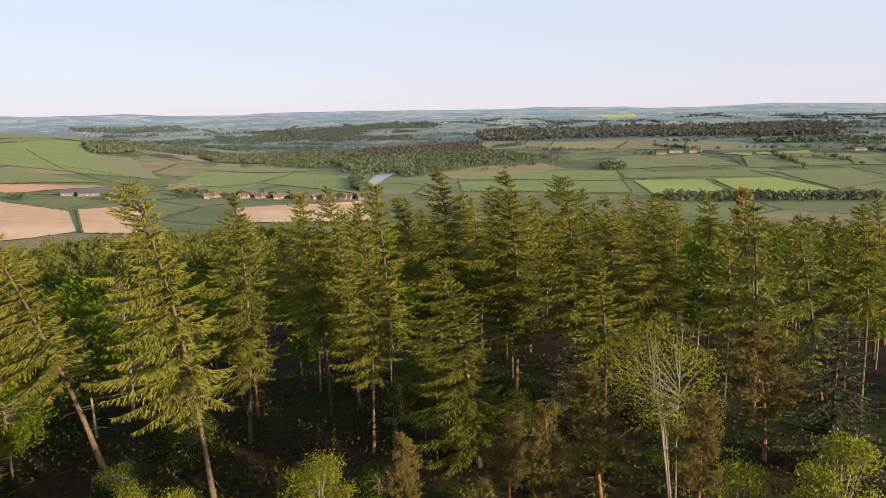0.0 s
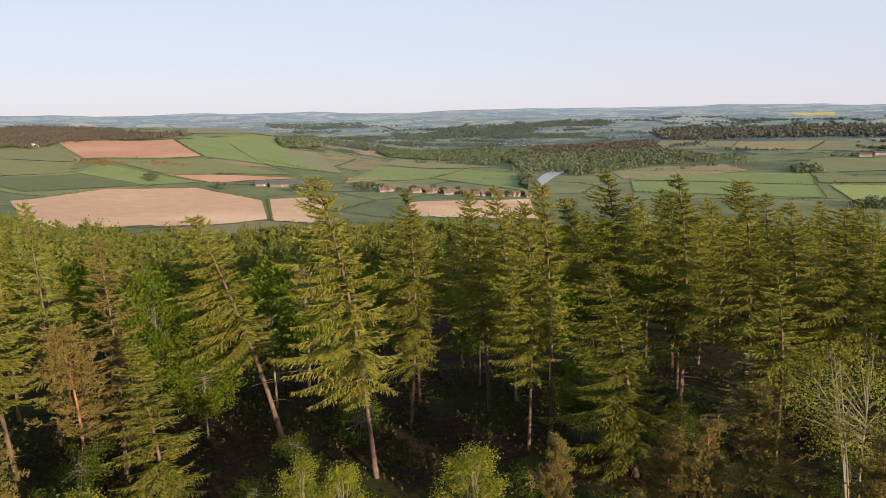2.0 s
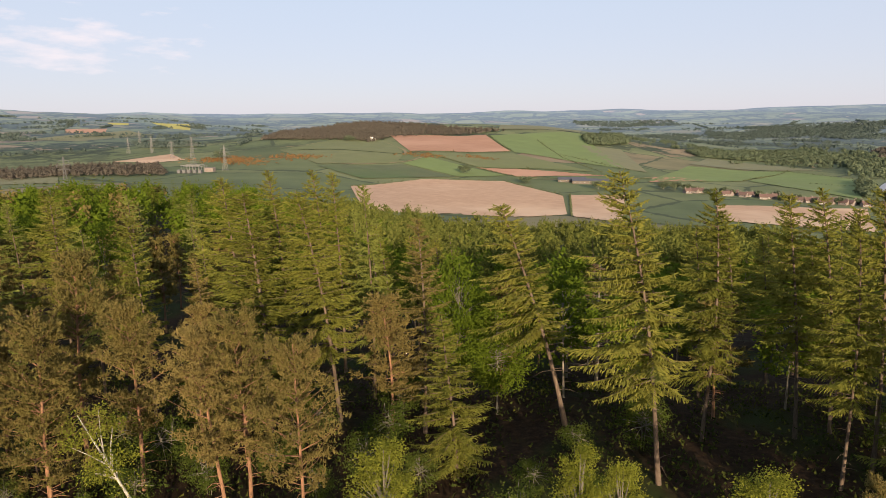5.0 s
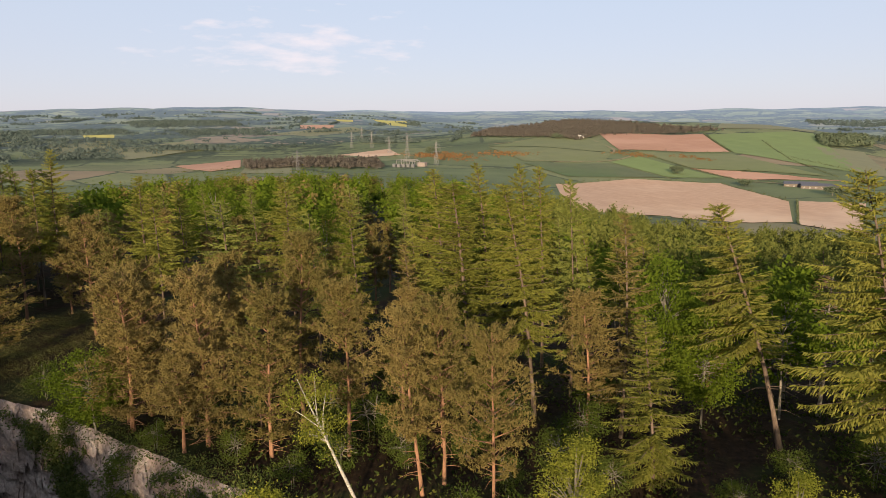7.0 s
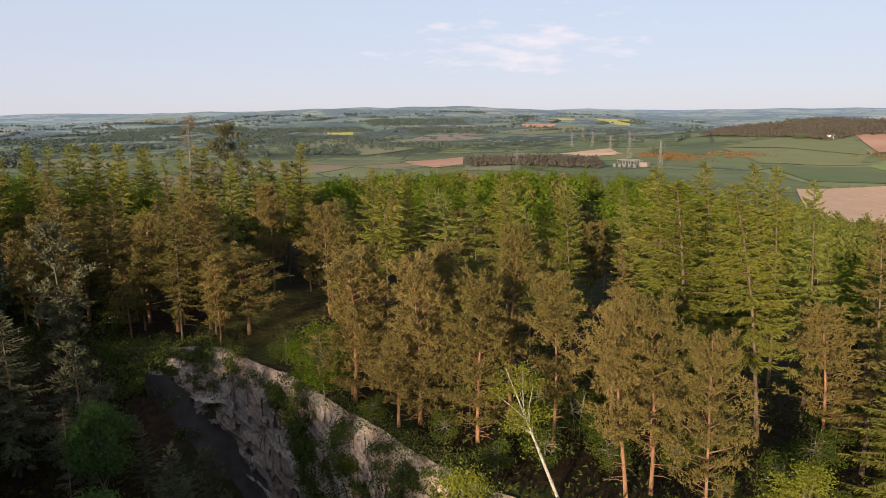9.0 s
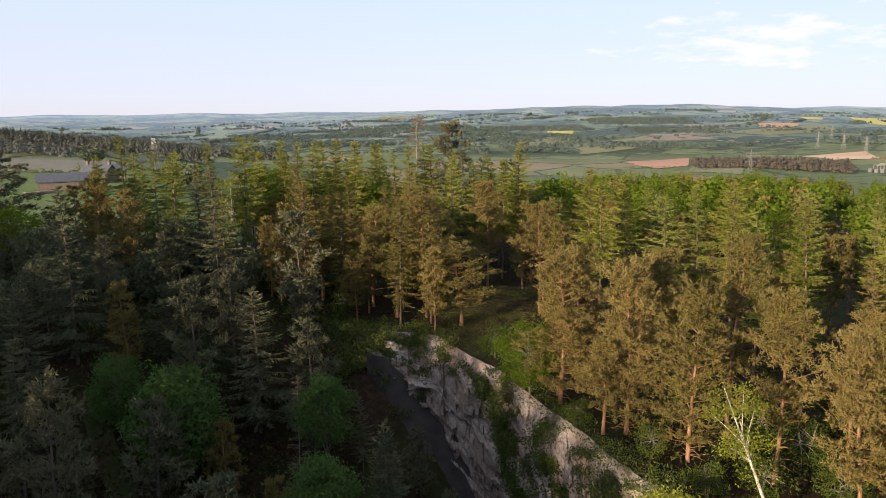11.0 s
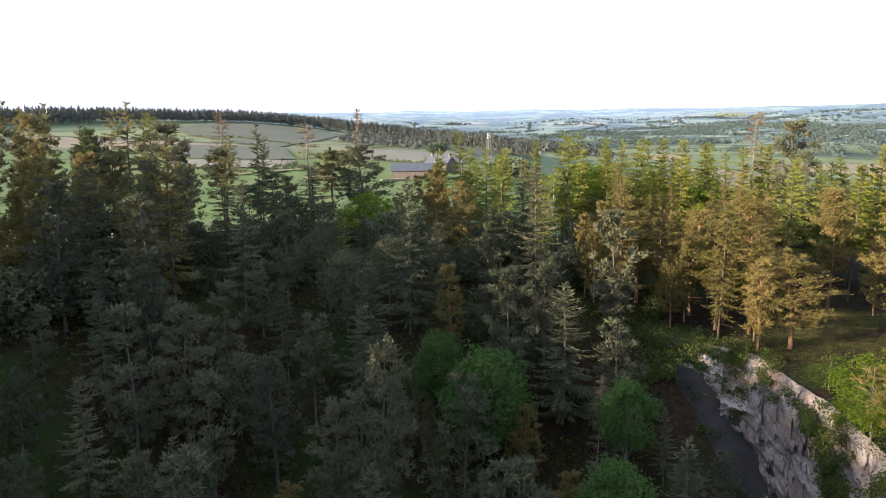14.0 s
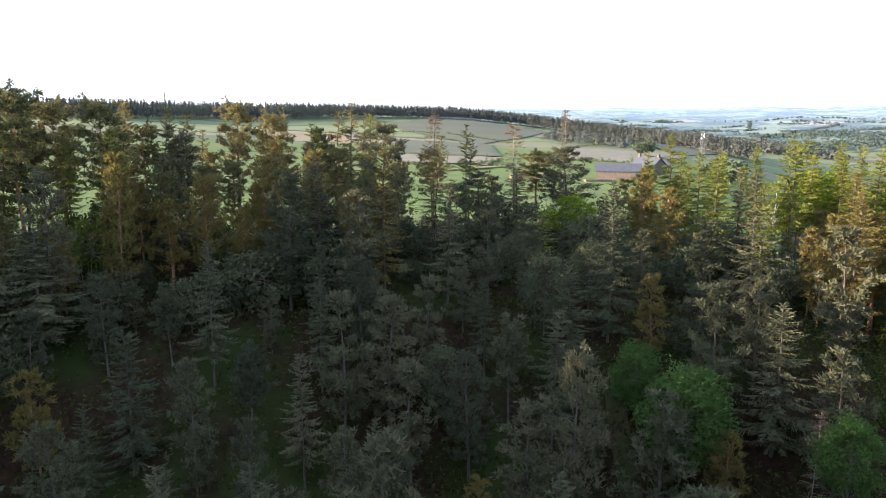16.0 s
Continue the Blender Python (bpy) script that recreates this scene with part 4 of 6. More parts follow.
# woods and belts of trees
woodland('brown leafless plantation across the hilltop', WOOD_BROWN, ((-1309, 1067), (-1211, 1277), (-849, 1315), (-938, 1030)), 6.2, 11, 0.5)
woodland('brown leafless plantation across the hilltop', WOOD_BROWN, ((-1205, 931), (-1327, 1081), (-935, 1030), (-900, 939)), 6.2, 11, 0.5)
woodland("dark trees along the hill's crest", WOOD_DARK, ((-2519, 2397), (-2233, 2685), (-2170, 2609), (-2441, 2322)), 7, 12, 0.4)
woodland('small wood on the hillside', WOOD_GREEN, ((-690, 1359), (-713, 1614), (-611, 1413), (-619, 1263)), 9, 11, 0)
woodland('dark conifer plantation across the valley', WOOD_DARK, ((122, 2540), (752, 2597), (613, 2112), (131, 2191)), 10.5, 20, 0.5)
woodland('dark conifer plantation across the valley', WOOD_DARK, ((752, 2597), (1271, 2277), (1048, 1873), (608, 2096)), 10.5, 20, 0.5)
woodland('mixed riverside wood', WOOD_GREEN, ((-285, 1744), (95, 1818), (262, 1527), (-154, 1165)), 8.5, 11, 0)
woodland('brownish plantation by the river', WOOD_BROWN, ((-219, 1900), (104, 2161), (109, 1809), (-173, 1612)), 8.5, 12, 0.3)
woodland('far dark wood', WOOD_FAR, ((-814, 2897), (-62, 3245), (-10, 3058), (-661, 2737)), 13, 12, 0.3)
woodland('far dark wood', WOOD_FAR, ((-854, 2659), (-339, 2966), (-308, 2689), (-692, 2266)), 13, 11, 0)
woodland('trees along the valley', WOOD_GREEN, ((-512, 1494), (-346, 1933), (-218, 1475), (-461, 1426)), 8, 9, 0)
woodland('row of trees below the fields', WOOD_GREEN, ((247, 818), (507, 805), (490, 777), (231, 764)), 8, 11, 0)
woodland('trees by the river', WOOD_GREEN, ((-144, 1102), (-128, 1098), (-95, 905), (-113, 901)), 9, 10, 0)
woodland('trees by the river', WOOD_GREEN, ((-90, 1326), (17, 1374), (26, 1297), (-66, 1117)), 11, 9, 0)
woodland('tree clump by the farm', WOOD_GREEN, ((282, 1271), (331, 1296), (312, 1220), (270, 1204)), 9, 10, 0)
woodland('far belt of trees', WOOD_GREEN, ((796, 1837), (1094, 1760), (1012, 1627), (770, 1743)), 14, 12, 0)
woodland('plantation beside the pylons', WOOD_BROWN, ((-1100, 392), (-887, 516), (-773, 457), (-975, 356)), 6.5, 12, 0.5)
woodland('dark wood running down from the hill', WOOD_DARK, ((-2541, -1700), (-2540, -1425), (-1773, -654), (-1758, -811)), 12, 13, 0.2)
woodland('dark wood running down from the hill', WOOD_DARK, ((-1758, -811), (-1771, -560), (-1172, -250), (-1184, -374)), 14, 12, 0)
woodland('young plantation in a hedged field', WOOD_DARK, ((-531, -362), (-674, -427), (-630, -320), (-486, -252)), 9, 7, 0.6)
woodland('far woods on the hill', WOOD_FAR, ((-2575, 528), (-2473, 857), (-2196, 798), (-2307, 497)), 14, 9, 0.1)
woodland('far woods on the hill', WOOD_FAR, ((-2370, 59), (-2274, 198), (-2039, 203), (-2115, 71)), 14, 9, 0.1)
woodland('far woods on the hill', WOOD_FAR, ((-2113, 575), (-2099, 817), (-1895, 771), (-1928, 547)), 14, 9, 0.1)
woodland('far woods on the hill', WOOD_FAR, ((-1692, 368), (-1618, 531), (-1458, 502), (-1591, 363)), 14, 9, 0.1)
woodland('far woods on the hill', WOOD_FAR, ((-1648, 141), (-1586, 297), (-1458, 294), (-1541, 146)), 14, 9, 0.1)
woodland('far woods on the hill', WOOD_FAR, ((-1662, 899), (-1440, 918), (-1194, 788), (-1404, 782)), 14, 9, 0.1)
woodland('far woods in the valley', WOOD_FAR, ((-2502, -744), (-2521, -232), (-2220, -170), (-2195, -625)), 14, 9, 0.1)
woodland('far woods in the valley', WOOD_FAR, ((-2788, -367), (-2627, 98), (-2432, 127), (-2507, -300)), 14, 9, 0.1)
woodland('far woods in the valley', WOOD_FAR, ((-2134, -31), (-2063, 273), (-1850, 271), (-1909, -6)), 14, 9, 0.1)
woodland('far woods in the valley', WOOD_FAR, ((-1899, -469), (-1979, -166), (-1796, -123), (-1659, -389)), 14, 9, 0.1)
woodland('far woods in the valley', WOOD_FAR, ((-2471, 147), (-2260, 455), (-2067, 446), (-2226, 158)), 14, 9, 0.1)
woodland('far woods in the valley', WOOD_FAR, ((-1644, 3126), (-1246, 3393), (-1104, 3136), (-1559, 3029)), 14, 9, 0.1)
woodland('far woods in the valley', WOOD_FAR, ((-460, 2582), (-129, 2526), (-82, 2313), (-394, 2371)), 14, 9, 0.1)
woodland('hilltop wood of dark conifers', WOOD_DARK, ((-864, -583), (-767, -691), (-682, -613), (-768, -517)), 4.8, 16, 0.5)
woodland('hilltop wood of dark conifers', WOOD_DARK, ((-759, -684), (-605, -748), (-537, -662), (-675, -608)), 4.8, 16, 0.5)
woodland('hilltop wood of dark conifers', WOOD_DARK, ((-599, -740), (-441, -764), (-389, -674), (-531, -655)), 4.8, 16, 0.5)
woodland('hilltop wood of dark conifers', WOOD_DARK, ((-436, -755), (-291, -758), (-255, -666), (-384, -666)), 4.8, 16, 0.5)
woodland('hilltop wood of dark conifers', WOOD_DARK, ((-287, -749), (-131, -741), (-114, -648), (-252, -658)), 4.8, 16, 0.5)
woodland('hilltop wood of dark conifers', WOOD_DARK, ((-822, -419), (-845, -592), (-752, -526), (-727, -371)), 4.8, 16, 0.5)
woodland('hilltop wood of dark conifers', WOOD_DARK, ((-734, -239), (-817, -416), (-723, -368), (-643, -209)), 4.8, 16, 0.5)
def copses(label, mat, b0, b1, d0, d1, clusters, seed):
    """Copses and hedgerow trees strewn over a far hillside."""
    rng = np.random.default_rng(seed)
    pts = []
    for _ in range(clusters):
        b, d = rng.uniform(b0, b1), math.sqrt(rng.uniform(d0 * d0, d1 * d1))
        x, y = spot(b, d)
        a, n = rng.uniform(0, math.pi), int(rng.integers(12, 60))
        long, short = (rng.uniform(60, 160), rng.uniform(2, 6)) if rng.random() < 0.6 else (rng.uniform(35, 90), rng.uniform(14, 34))
        u, v = rng.normal(0, 0.6, n) * long, rng.normal(0, 0.6, n) * short
        pts.append(np.column_stack([x + u * math.cos(a) - v * math.sin(a), y + u * math.sin(a) + v * math.cos(a)]))
    p = np.concatenate(pts)
    p = np.column_stack([p, ground_z(p[:, 0], p[:, 1]) - 0.3])
    return tagged(new("copses", mesh("copses", *crowns(p, rng.uniform(5, 11, len(p)), rng.uniform(7, 13, len(p)), 0.0, rng), mat)), label, "woodland", kind="stuff")


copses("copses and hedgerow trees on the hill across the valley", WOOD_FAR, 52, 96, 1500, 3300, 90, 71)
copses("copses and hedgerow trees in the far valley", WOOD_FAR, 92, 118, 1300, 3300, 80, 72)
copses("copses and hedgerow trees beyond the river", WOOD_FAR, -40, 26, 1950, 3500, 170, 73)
copses("hedgerow trees among the valley fields", WOOD_GREEN, -36, 24, 1350, 1900, 26, 74)
# hedges and field walls
hedge(((-566, 557), (-561, 676), (-481, 741), (-350, 651)), 1.7, 1.6)
hedge(((-347, 660), (-271, 520)), 1.7, 1.6)
hedge(((-748, 871), (-644, 1009)), 1.7, 1.6)
hedge(((-844, 1232), (-647, 1018)), 1.7, 1.6)
hedge(((-720, 875), (-578, 821), (-484, 786), (-416, 813)), 1.7, 1.6)
hedge(((-580, 820), (-536, 848), (-412, 892), (-348, 901)), 1.7, 1.6)
hedge(((-721, 1229), (-554, 1025), (-435, 924)), 1.7, 1.6)
hedge(((-571, 1056), (-427, 988)), 1.7, 1.6)
hedge(((-402, 1180), (-265, 1246), (-158, 1161)), 1.7, 1.6)
hedge(((-273, 1023), (-262, 1248)), 1.7, 1.6)
hedge(((-197, 1061), (-130, 1047)), 1.7, 1.6)
hedge(((29, 1263), (301, 1212)), 1.7, 1.6)
hedge(((23, 1082), (268, 1044)), 1.7, 1.6)
hedge(((24, 915), (252, 837)), 1.7, 1.6)
hedge(((294, 1198), (236, 883)), 1.7, 1.6)
hedge(((273, 1060), (375, 1009)), 1.7, 1.6)
hedge(((375, 1009), (357, 853)), 1.7, 1.6)
hedge(((481, 1116), (488, 869)), 1.7, 1.6)
hedge(((526, 2033), (410, 1711)), 1.7, 1.6)
hedge(((653, 1906), (547, 1632)), 1.7, 1.6)
hedge(((90, 1878), (415, 1706), (546, 1612)), 1.7, 1.6)
hedge(((325, 2090), (261, 1787)), 1.7, 1.6)
hedge(((426, 1185), (482, 1138)), 1.7, 1.6)
hedge(((580, 1454), (519, 1231)), 1.7, 1.6)
hedge(((649, 1128), (641, 1023)), 1.7, 1.6)
hedge(((-192, -204), (-221, -180), (-247, -188)), 1.7, 1.6)
hedge(((-305, -191), (-286, -132)), 1.7, 1.6)
hedge(((-440, -268), (-627, -316), (-465, -197)), 1.7, 1.6)
hedge(((-1583, -690), (-1218, -384)), 1.7, 1.6)
hedge(((-452, -477), (-485, -431), (-409, -293)), 1.7, 1.6)
hedge(((-1028, 366), (-1087, 276)), 1.7, 1.6)
hedge(((-1922, 216), (-1888, 574)), 1.7, 1.6)
hedge(((-1416, 286), (-1581, 559)), 1.7, 1.6)
hedge(((-1918, 746), (-1945, 1134)), 1.7, 1.6)
hedge(((-189, -169), (-217, -170), (-237, -159)), 1.6, 1.4)
RIVER = ((-102, 939), (-103, 1009), (-102, 1084), (-100, 1186), (-95, 1254), (-83, 1287), (-66, 1312), (-45, 1314))
# tracks
ribbon('track', 'pale farm track curving down the hill', FALLOW, ((-899, 974), (-828, 925), (-766, 880), (-739, 852), (-723, 812)), 4, 0.75)
ribbon('track', 'pale farm track along the hillside', FALLOW, ((-746, 693), (-717, 709), (-700, 736), (-682, 766), (-679, 798), (-692, 836)), 4, 0.75)
ribbon('track', 'pale track below the hill wood', FALLOW, ((-1013, 824), (-990, 855), (-992, 919), (-942, 933), (-932, 973), (-949, 1033), (-978, 1125)), 5, 0.75)
ribbon('track', 'lane behind the ploughed field', FALLOW, ((-465, 782), (-409, 800), (-377, 872), (-357, 949)), 4, 0.75)
ribbon('track', 'pale lane in the valley', FALLOW, ((-244, 1358), (-286, 1491), (-296, 1651), (-242, 1738)), 5, 0.75)
ribbon('track', 'grey farm lane behind the meadow', FALLOW, ((-187, -168), (-208, -168), (-229, -165)), 4, 0.75)
ribbon('track', 'bare earth track through the quarry wood', FOREST_FLOOR, ((-62, -33), (-58, -30), (-55, -27), (-51, -24), (-47, -22)), 2.0, 0.15)

ribbon("water", "pale shining bend of a shallow river", WATER, RIVER, (13, 17, 22, 26, 24, 20, 16, 14), 1.0, "river")
# scrub of gorse on the hillside
gr = np.random.default_rng(9)
for (bx, by), (rx, ry), count in (((-905, 640), (95, 40), 420), ((-845, 720), (60, 30), 160), ((-700, 850), (40, 22), 90), ((-640, 905), (26, 16), 60)):
    q = gr.normal(0, 0.5, (count, 2)) * (rx, ry) + (bx, by)
    q = np.column_stack([q, ground_z(q[:, 0], q[:, 1])])
    tagged(new("gorse", mesh("gorse", *crowns(q, gr.uniform(1.2, 3.0, count), gr.uniform(3, 8, count), 0, gr), GORSE)),
           "orange-brown gorse and bracken scrub on a slope", "scrub", kind="stuff")
# ---------------------------------------------------------------- quarry face
def rock_material():
    m, n, l, p = material("quarry_sandstone")
    at = n.new("ShaderNodeNewGeometry")
    split, lie, mp = n.new("ShaderNodeVectorMath"), n.new("ShaderNodeVectorMath"), n.new("ShaderNodeCombineXYZ")
    split.operation, lie.operation = "MULTIPLY", "DOT_PRODUCT"
    split.inputs[1].default_value, lie.inputs[1].default_value = (0.2, 0.2, 0.2), (0.30, 0.29, 1.5)
    l.new(at.outputs["Position"], lie.inputs[0])
    l.new(at.outputs["Position"], split.inputs[0])
    across = n.new("ShaderNodeSeparateXYZ")
    l.new(split.outputs[0], across.inputs[0])
    l.new(across.outputs["X"], mp.inputs["X"])
    l.new(across.outputs["Y"], mp.inputs["Y"])
    l.new(lie.outputs["Value"], mp.inputs["Z"])
    beds, stain, grain = n.new("ShaderNodeTexNoise"), noise_at(n, l, 0.35, 5, 0.65), noise_at(n, l, 3.0, 6, 0.7)
    beds.inputs["Scale"].default_value, beds.inputs["Detail"].default_value = 0.9, 6
    l.new(mp.outputs["Vector"], beds.inputs["Vector"])
    c = ramp(n, (0.32, (0.099, 0.073, 0.062)), (0.42, (0.229, 0.171, 0.145)), (0.56, (0.329, 0.263, 0.227)), (0.70, (0.404, 0.343, 0.306)), (0.77, (0.297, 0.205, 0.128)))
    l.new(beds.outputs["Fac"], c.inputs["Fac"])
    s = ramp(n, (0.44, (0, 0, 0)), (0.58, (1, 1, 1)))
    l.new(stain.outputs["Fac"], s.inputs["Fac"])
    col = blend(n, l, "MIX", s.outputs["Color"], c.outputs["Color"], (0.20, 0.145, 0.115))
    g = ramp(n, (0.35, (0.56, 0.55, 0.54)), (0.65, (1.15, 1.15, 1.15)))
    l.new(grain.outputs["Fac"], g.inputs["Fac"])
    l.new(blend(n, l, "MULTIPLY", 1.0, col, g.outputs["Color"]), p.inputs["Base Color"])
    p.inputs["Roughness"].default_value = 0.9
    bump_from(n, l, grain.outputs["Fac"], p, 0.7, 0.12)
    return m


ROCK = rock_material()
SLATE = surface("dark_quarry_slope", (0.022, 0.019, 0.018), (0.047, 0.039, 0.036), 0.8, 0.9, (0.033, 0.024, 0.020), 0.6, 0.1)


def quarry_face():
    """Bedded sandstone wall under the rim, stepped in ledges."""
    cols, rows = 420, 76
    bs = np.linspace(66, 98.5, cols)
    verts = []
    for b in bs:
        rim, width = float(np.interp(b, RIM_AT, RIM_D)), float(np.interp(b, RIM_AT, RIM_W))
        x, y = spot(b, rim + 0.1)
        top = float(ground_z(x, y)) + 0.12
        x, y = spot(b, rim - width - 0.2)
        low = float(ground_z(x, y)) - 0.8
        fade = min(1, (b - 66) / 4, (98.5 - b) / 4)
        for j in range(rows):
            v = j / (rows - 1)
            z = low + (top - low) * v
            s = 0.5 - math.sin(math.asin(1 - 2 * min(max(v * 1.02 - 0.02, 0), 1)) / 3)
            x, y = spot(b, rim - width * (1 - s))
            bed = (z + 0.20 * x + 0.19 * y) * 0.70 + 0.5 * noise.noise((x * 0.2, y * 0.2, z * 0.2))
            step = bed - math.floor(bed)
            ledge = 0.7 * (step ** 4) * (0.5 + noise.noise((math.floor(bed) * 3.7, x * 0.09, y * 0.09))) + 0.6 * noise.noise((math.floor(bed) * 1.9, 4.0, 0))
            joints = noise.cell((math.floor(bed) * 1.7, x * 0.32 + math.floor(bed) * 0.37, y * 0.32)) * 0.42 + noise.cell((math.floor(bed * 2) * 0.9, x * 0.8 + math.floor(bed) * 0.61, y * 0.8)) * 0.30
            rough = 0.95 * noise.fractal((x * 0.18, y * 0.18, z * 0.34), 0.9, 2.1, 5)
            out = (0.75 + ledge + joints + rough) * fade * math.sin(math.pi * min(1, 0.12 + 0.86 * v)) ** 0.5
            x, y = spot(b, rim - width * (1 - s) - max(out, 0.08) * (1.5 if width < 5.6 else 1.2))
            verts.append((x, y, z))
    faces = [(i * rows + j, i * rows + j + 1, (i + 1) * rows + j + 1, (i + 1) * rows + j) for i in range(cols - 1) for j in range(rows - 1)]
    return mesh("quarry_face", verts, faces, ROCK)


tagged(new("quarry_face", quarry_face()), "weathered bedded sandstone face of an old quarry", "cliff", kind="structure")


def quarry_slope():
    """Dark smooth slab of spoil along the foot of the face."""
    b, k = np.meshgrid(np.linspace(86, 96.5, 90), np.linspace(0, 1, 24), indexing="ij")
    rim, width = np.interp(b, RIM_AT, RIM_D), np.interp(b, RIM_AT, RIM_W)
    d = rim - width + 0.7 - 4.8 * k * np.clip((96.5 - b) / 4, 0.05, 1) * np.clip((b - 86) / 1.5, 0.05, 1)
    x, y = -np.sin(np.radians(b)) * d, np.cos(np.radians(b)) * d
    z = ground_z(x, y) + 2.4 * (1 - k) ** 1.2 + 0.22 * np.sin(x * 0.9 + y * 0.4) * np.cos(y * 0.8) * np.sin(k * 3.1) + 0.07 * np.sin(x * 3.1) * np.cos(y * 2.7) - 0.5 * k ** 4
    v = np.stack([x, y, z], -1).reshape(-1, 3)
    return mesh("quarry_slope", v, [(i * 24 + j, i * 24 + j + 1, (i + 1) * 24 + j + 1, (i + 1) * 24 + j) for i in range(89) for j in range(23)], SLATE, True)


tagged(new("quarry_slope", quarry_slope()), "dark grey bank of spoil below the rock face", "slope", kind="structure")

IVY = foliage("ivy_and_scrub", (0.040, 0.056, 0.018), (0.068, 0.088, 0.026), (0.120, 0.126, 0.034), 0.3, 0.9)
# darker copy of the ivy tones for growth under the trees
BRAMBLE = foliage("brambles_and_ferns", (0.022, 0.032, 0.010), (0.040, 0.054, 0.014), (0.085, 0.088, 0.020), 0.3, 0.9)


def face_point(b, v):
    rim, width = float(np.interp(b, RIM_AT, RIM_D)), float(np.interp(b, RIM_AT, RIM_W))
    x, y = spot(b, rim - width * (1 - v) - 1.3)
    x2, y2 = spot(b, rim)
    x1, y1 = spot(b, rim - width - 0.2)
    lo, hi = float(ground_z(x1, y1)), float(ground_z(x2, y2))
    return x, y, lo + (hi - lo) * v


def growth(name, label, spots, per, size, leaf, mat, seed):
    """Ragged scrub: leaf clumps round given points."""
    rng = np.random.default_rng(seed)
    s = Solid()
    for q in spots:
        at = np.array(q) + rng.normal(0, 0.5, (per, 3)) * size * np.array((1, 1, 0.6))
        w = unit(rng.normal(0, 1, (per, 3)) + Z * 0.5)
        s.sprays(at, w, unit(np.cross(w, rng.normal(0, 1, (per, 3)))), leaf * rng.uniform(0.6, 1.4, per), leaf * 0.35)
    return tagged(new(name, s.mesh(name, mat)), label, "scrub", kind="stuff")


vr = random.Random(4)
spots = []
for _ in range(130):
    v = vr.uniform(0.35, 1.0)
    spots.append(face_point(86.6 - 6.5 * (1 - v) + vr.gauss(0, 0.5), v * 0.94))
spots += [face_point(vr.uniform(83, 99), vr.uniform(0.9, 1.05)) for _ in range(20)] + [face_point(vr.uniform(92, 99), vr.uniform(0.2, 1.0)) for _ in range(14)]
spots += [face_point(vr.gauss(80.6, 0.9), vr.random() * 0.8) for _ in range(60)]
spots += [face_point(vr.uniform(68, 79), vr.random() ** 0.7) for _ in range(110)] + [face_point(vr.uniform(95, 101), vr.uniform(0.3, 1)) for _ in range(30)]
spots += [face_point(vr.uniform(80, 98), vr.uniform(-0.15, 0.12)) for _ in range(14)] + [face_point(vr.gauss(90, 2.5), vr.uniform(0.7, 1.0)) for _ in range(8)]
spots += [face_point(vr.uniform(91.5, 100), vr.uniform(0.3, 1.05)) for _ in range(90)]
growth("ivy", "ivy and low scrub hanging on the rock face", spots, 150, 0.75, 0.21, IVY, 5)
spots = []
for _ in range(300):
    b = vr.choice((vr.uniform(68, 84), vr.uniform(89, 101)))
    rim = float(np.interp(b, RIM_AT, RIM_D))
    x, y = spot(b, rim + vr.uniform(-1.2, 2.5))
    spots.append((x, y, float(ground_z(*spot(b, rim + 0.2))) + vr.uniform(-0.4, 0.5)))
growth("scrub", "rough grass and scrub along the quarry's rim", spots, 60, 0.9, 0.15, IVY, 6)
# grass of the clearing above the face
spots = []
for _ in range(420):
    x, y = spot(vr.uniform(80, 92), vr.uniform(68, 96))
    if math.hypot(x, y) > float(np.interp(float(polar(x, y)[0]), RIM_AT, RIM_D)) + 0.5:
        spots.append((x, y, float(ground_z(x, y)) + 0.08))
GLADE = foliage("glade_grass", (0.080, 0.080, 0.030), (0.105, 0.102, 0.036), (0.130, 0.122, 0.044), 0.3, 0.9)
growth("glade_grass", "rough sunlit grass in a clearing on the quarry's edge", spots, 190, 1.1, 0.085, GLADE, 7)
# brambles, ferns and seedlings under the trees
spots = []
for _ in range(1500):
    b, d = vr.uniform(-36, 74), math.sqrt(vr.uniform(30 ** 2, 74 ** 2))
    x, y = spot(b, d)
    spots.append((x, y, float(ground_z(x, y)) + 0.15))
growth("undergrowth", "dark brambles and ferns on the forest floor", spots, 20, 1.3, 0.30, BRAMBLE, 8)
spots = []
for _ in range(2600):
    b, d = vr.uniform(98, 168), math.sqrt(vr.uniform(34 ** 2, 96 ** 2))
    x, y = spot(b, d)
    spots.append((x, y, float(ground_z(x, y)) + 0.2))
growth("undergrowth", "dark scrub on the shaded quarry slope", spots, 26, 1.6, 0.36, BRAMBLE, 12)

# the meadow behind the ridge
md = polar_sheet("meadow", np.arange(106, 172, 0.6), np.exp(np.linspace(math.log(106), math.log(440), 60)), MEADOW, False)
meadow = tagged(new("meadow", md), "smooth green meadow behind the ridge of pines", "field", "fields", "structure")
meadow.location.z = 0.12

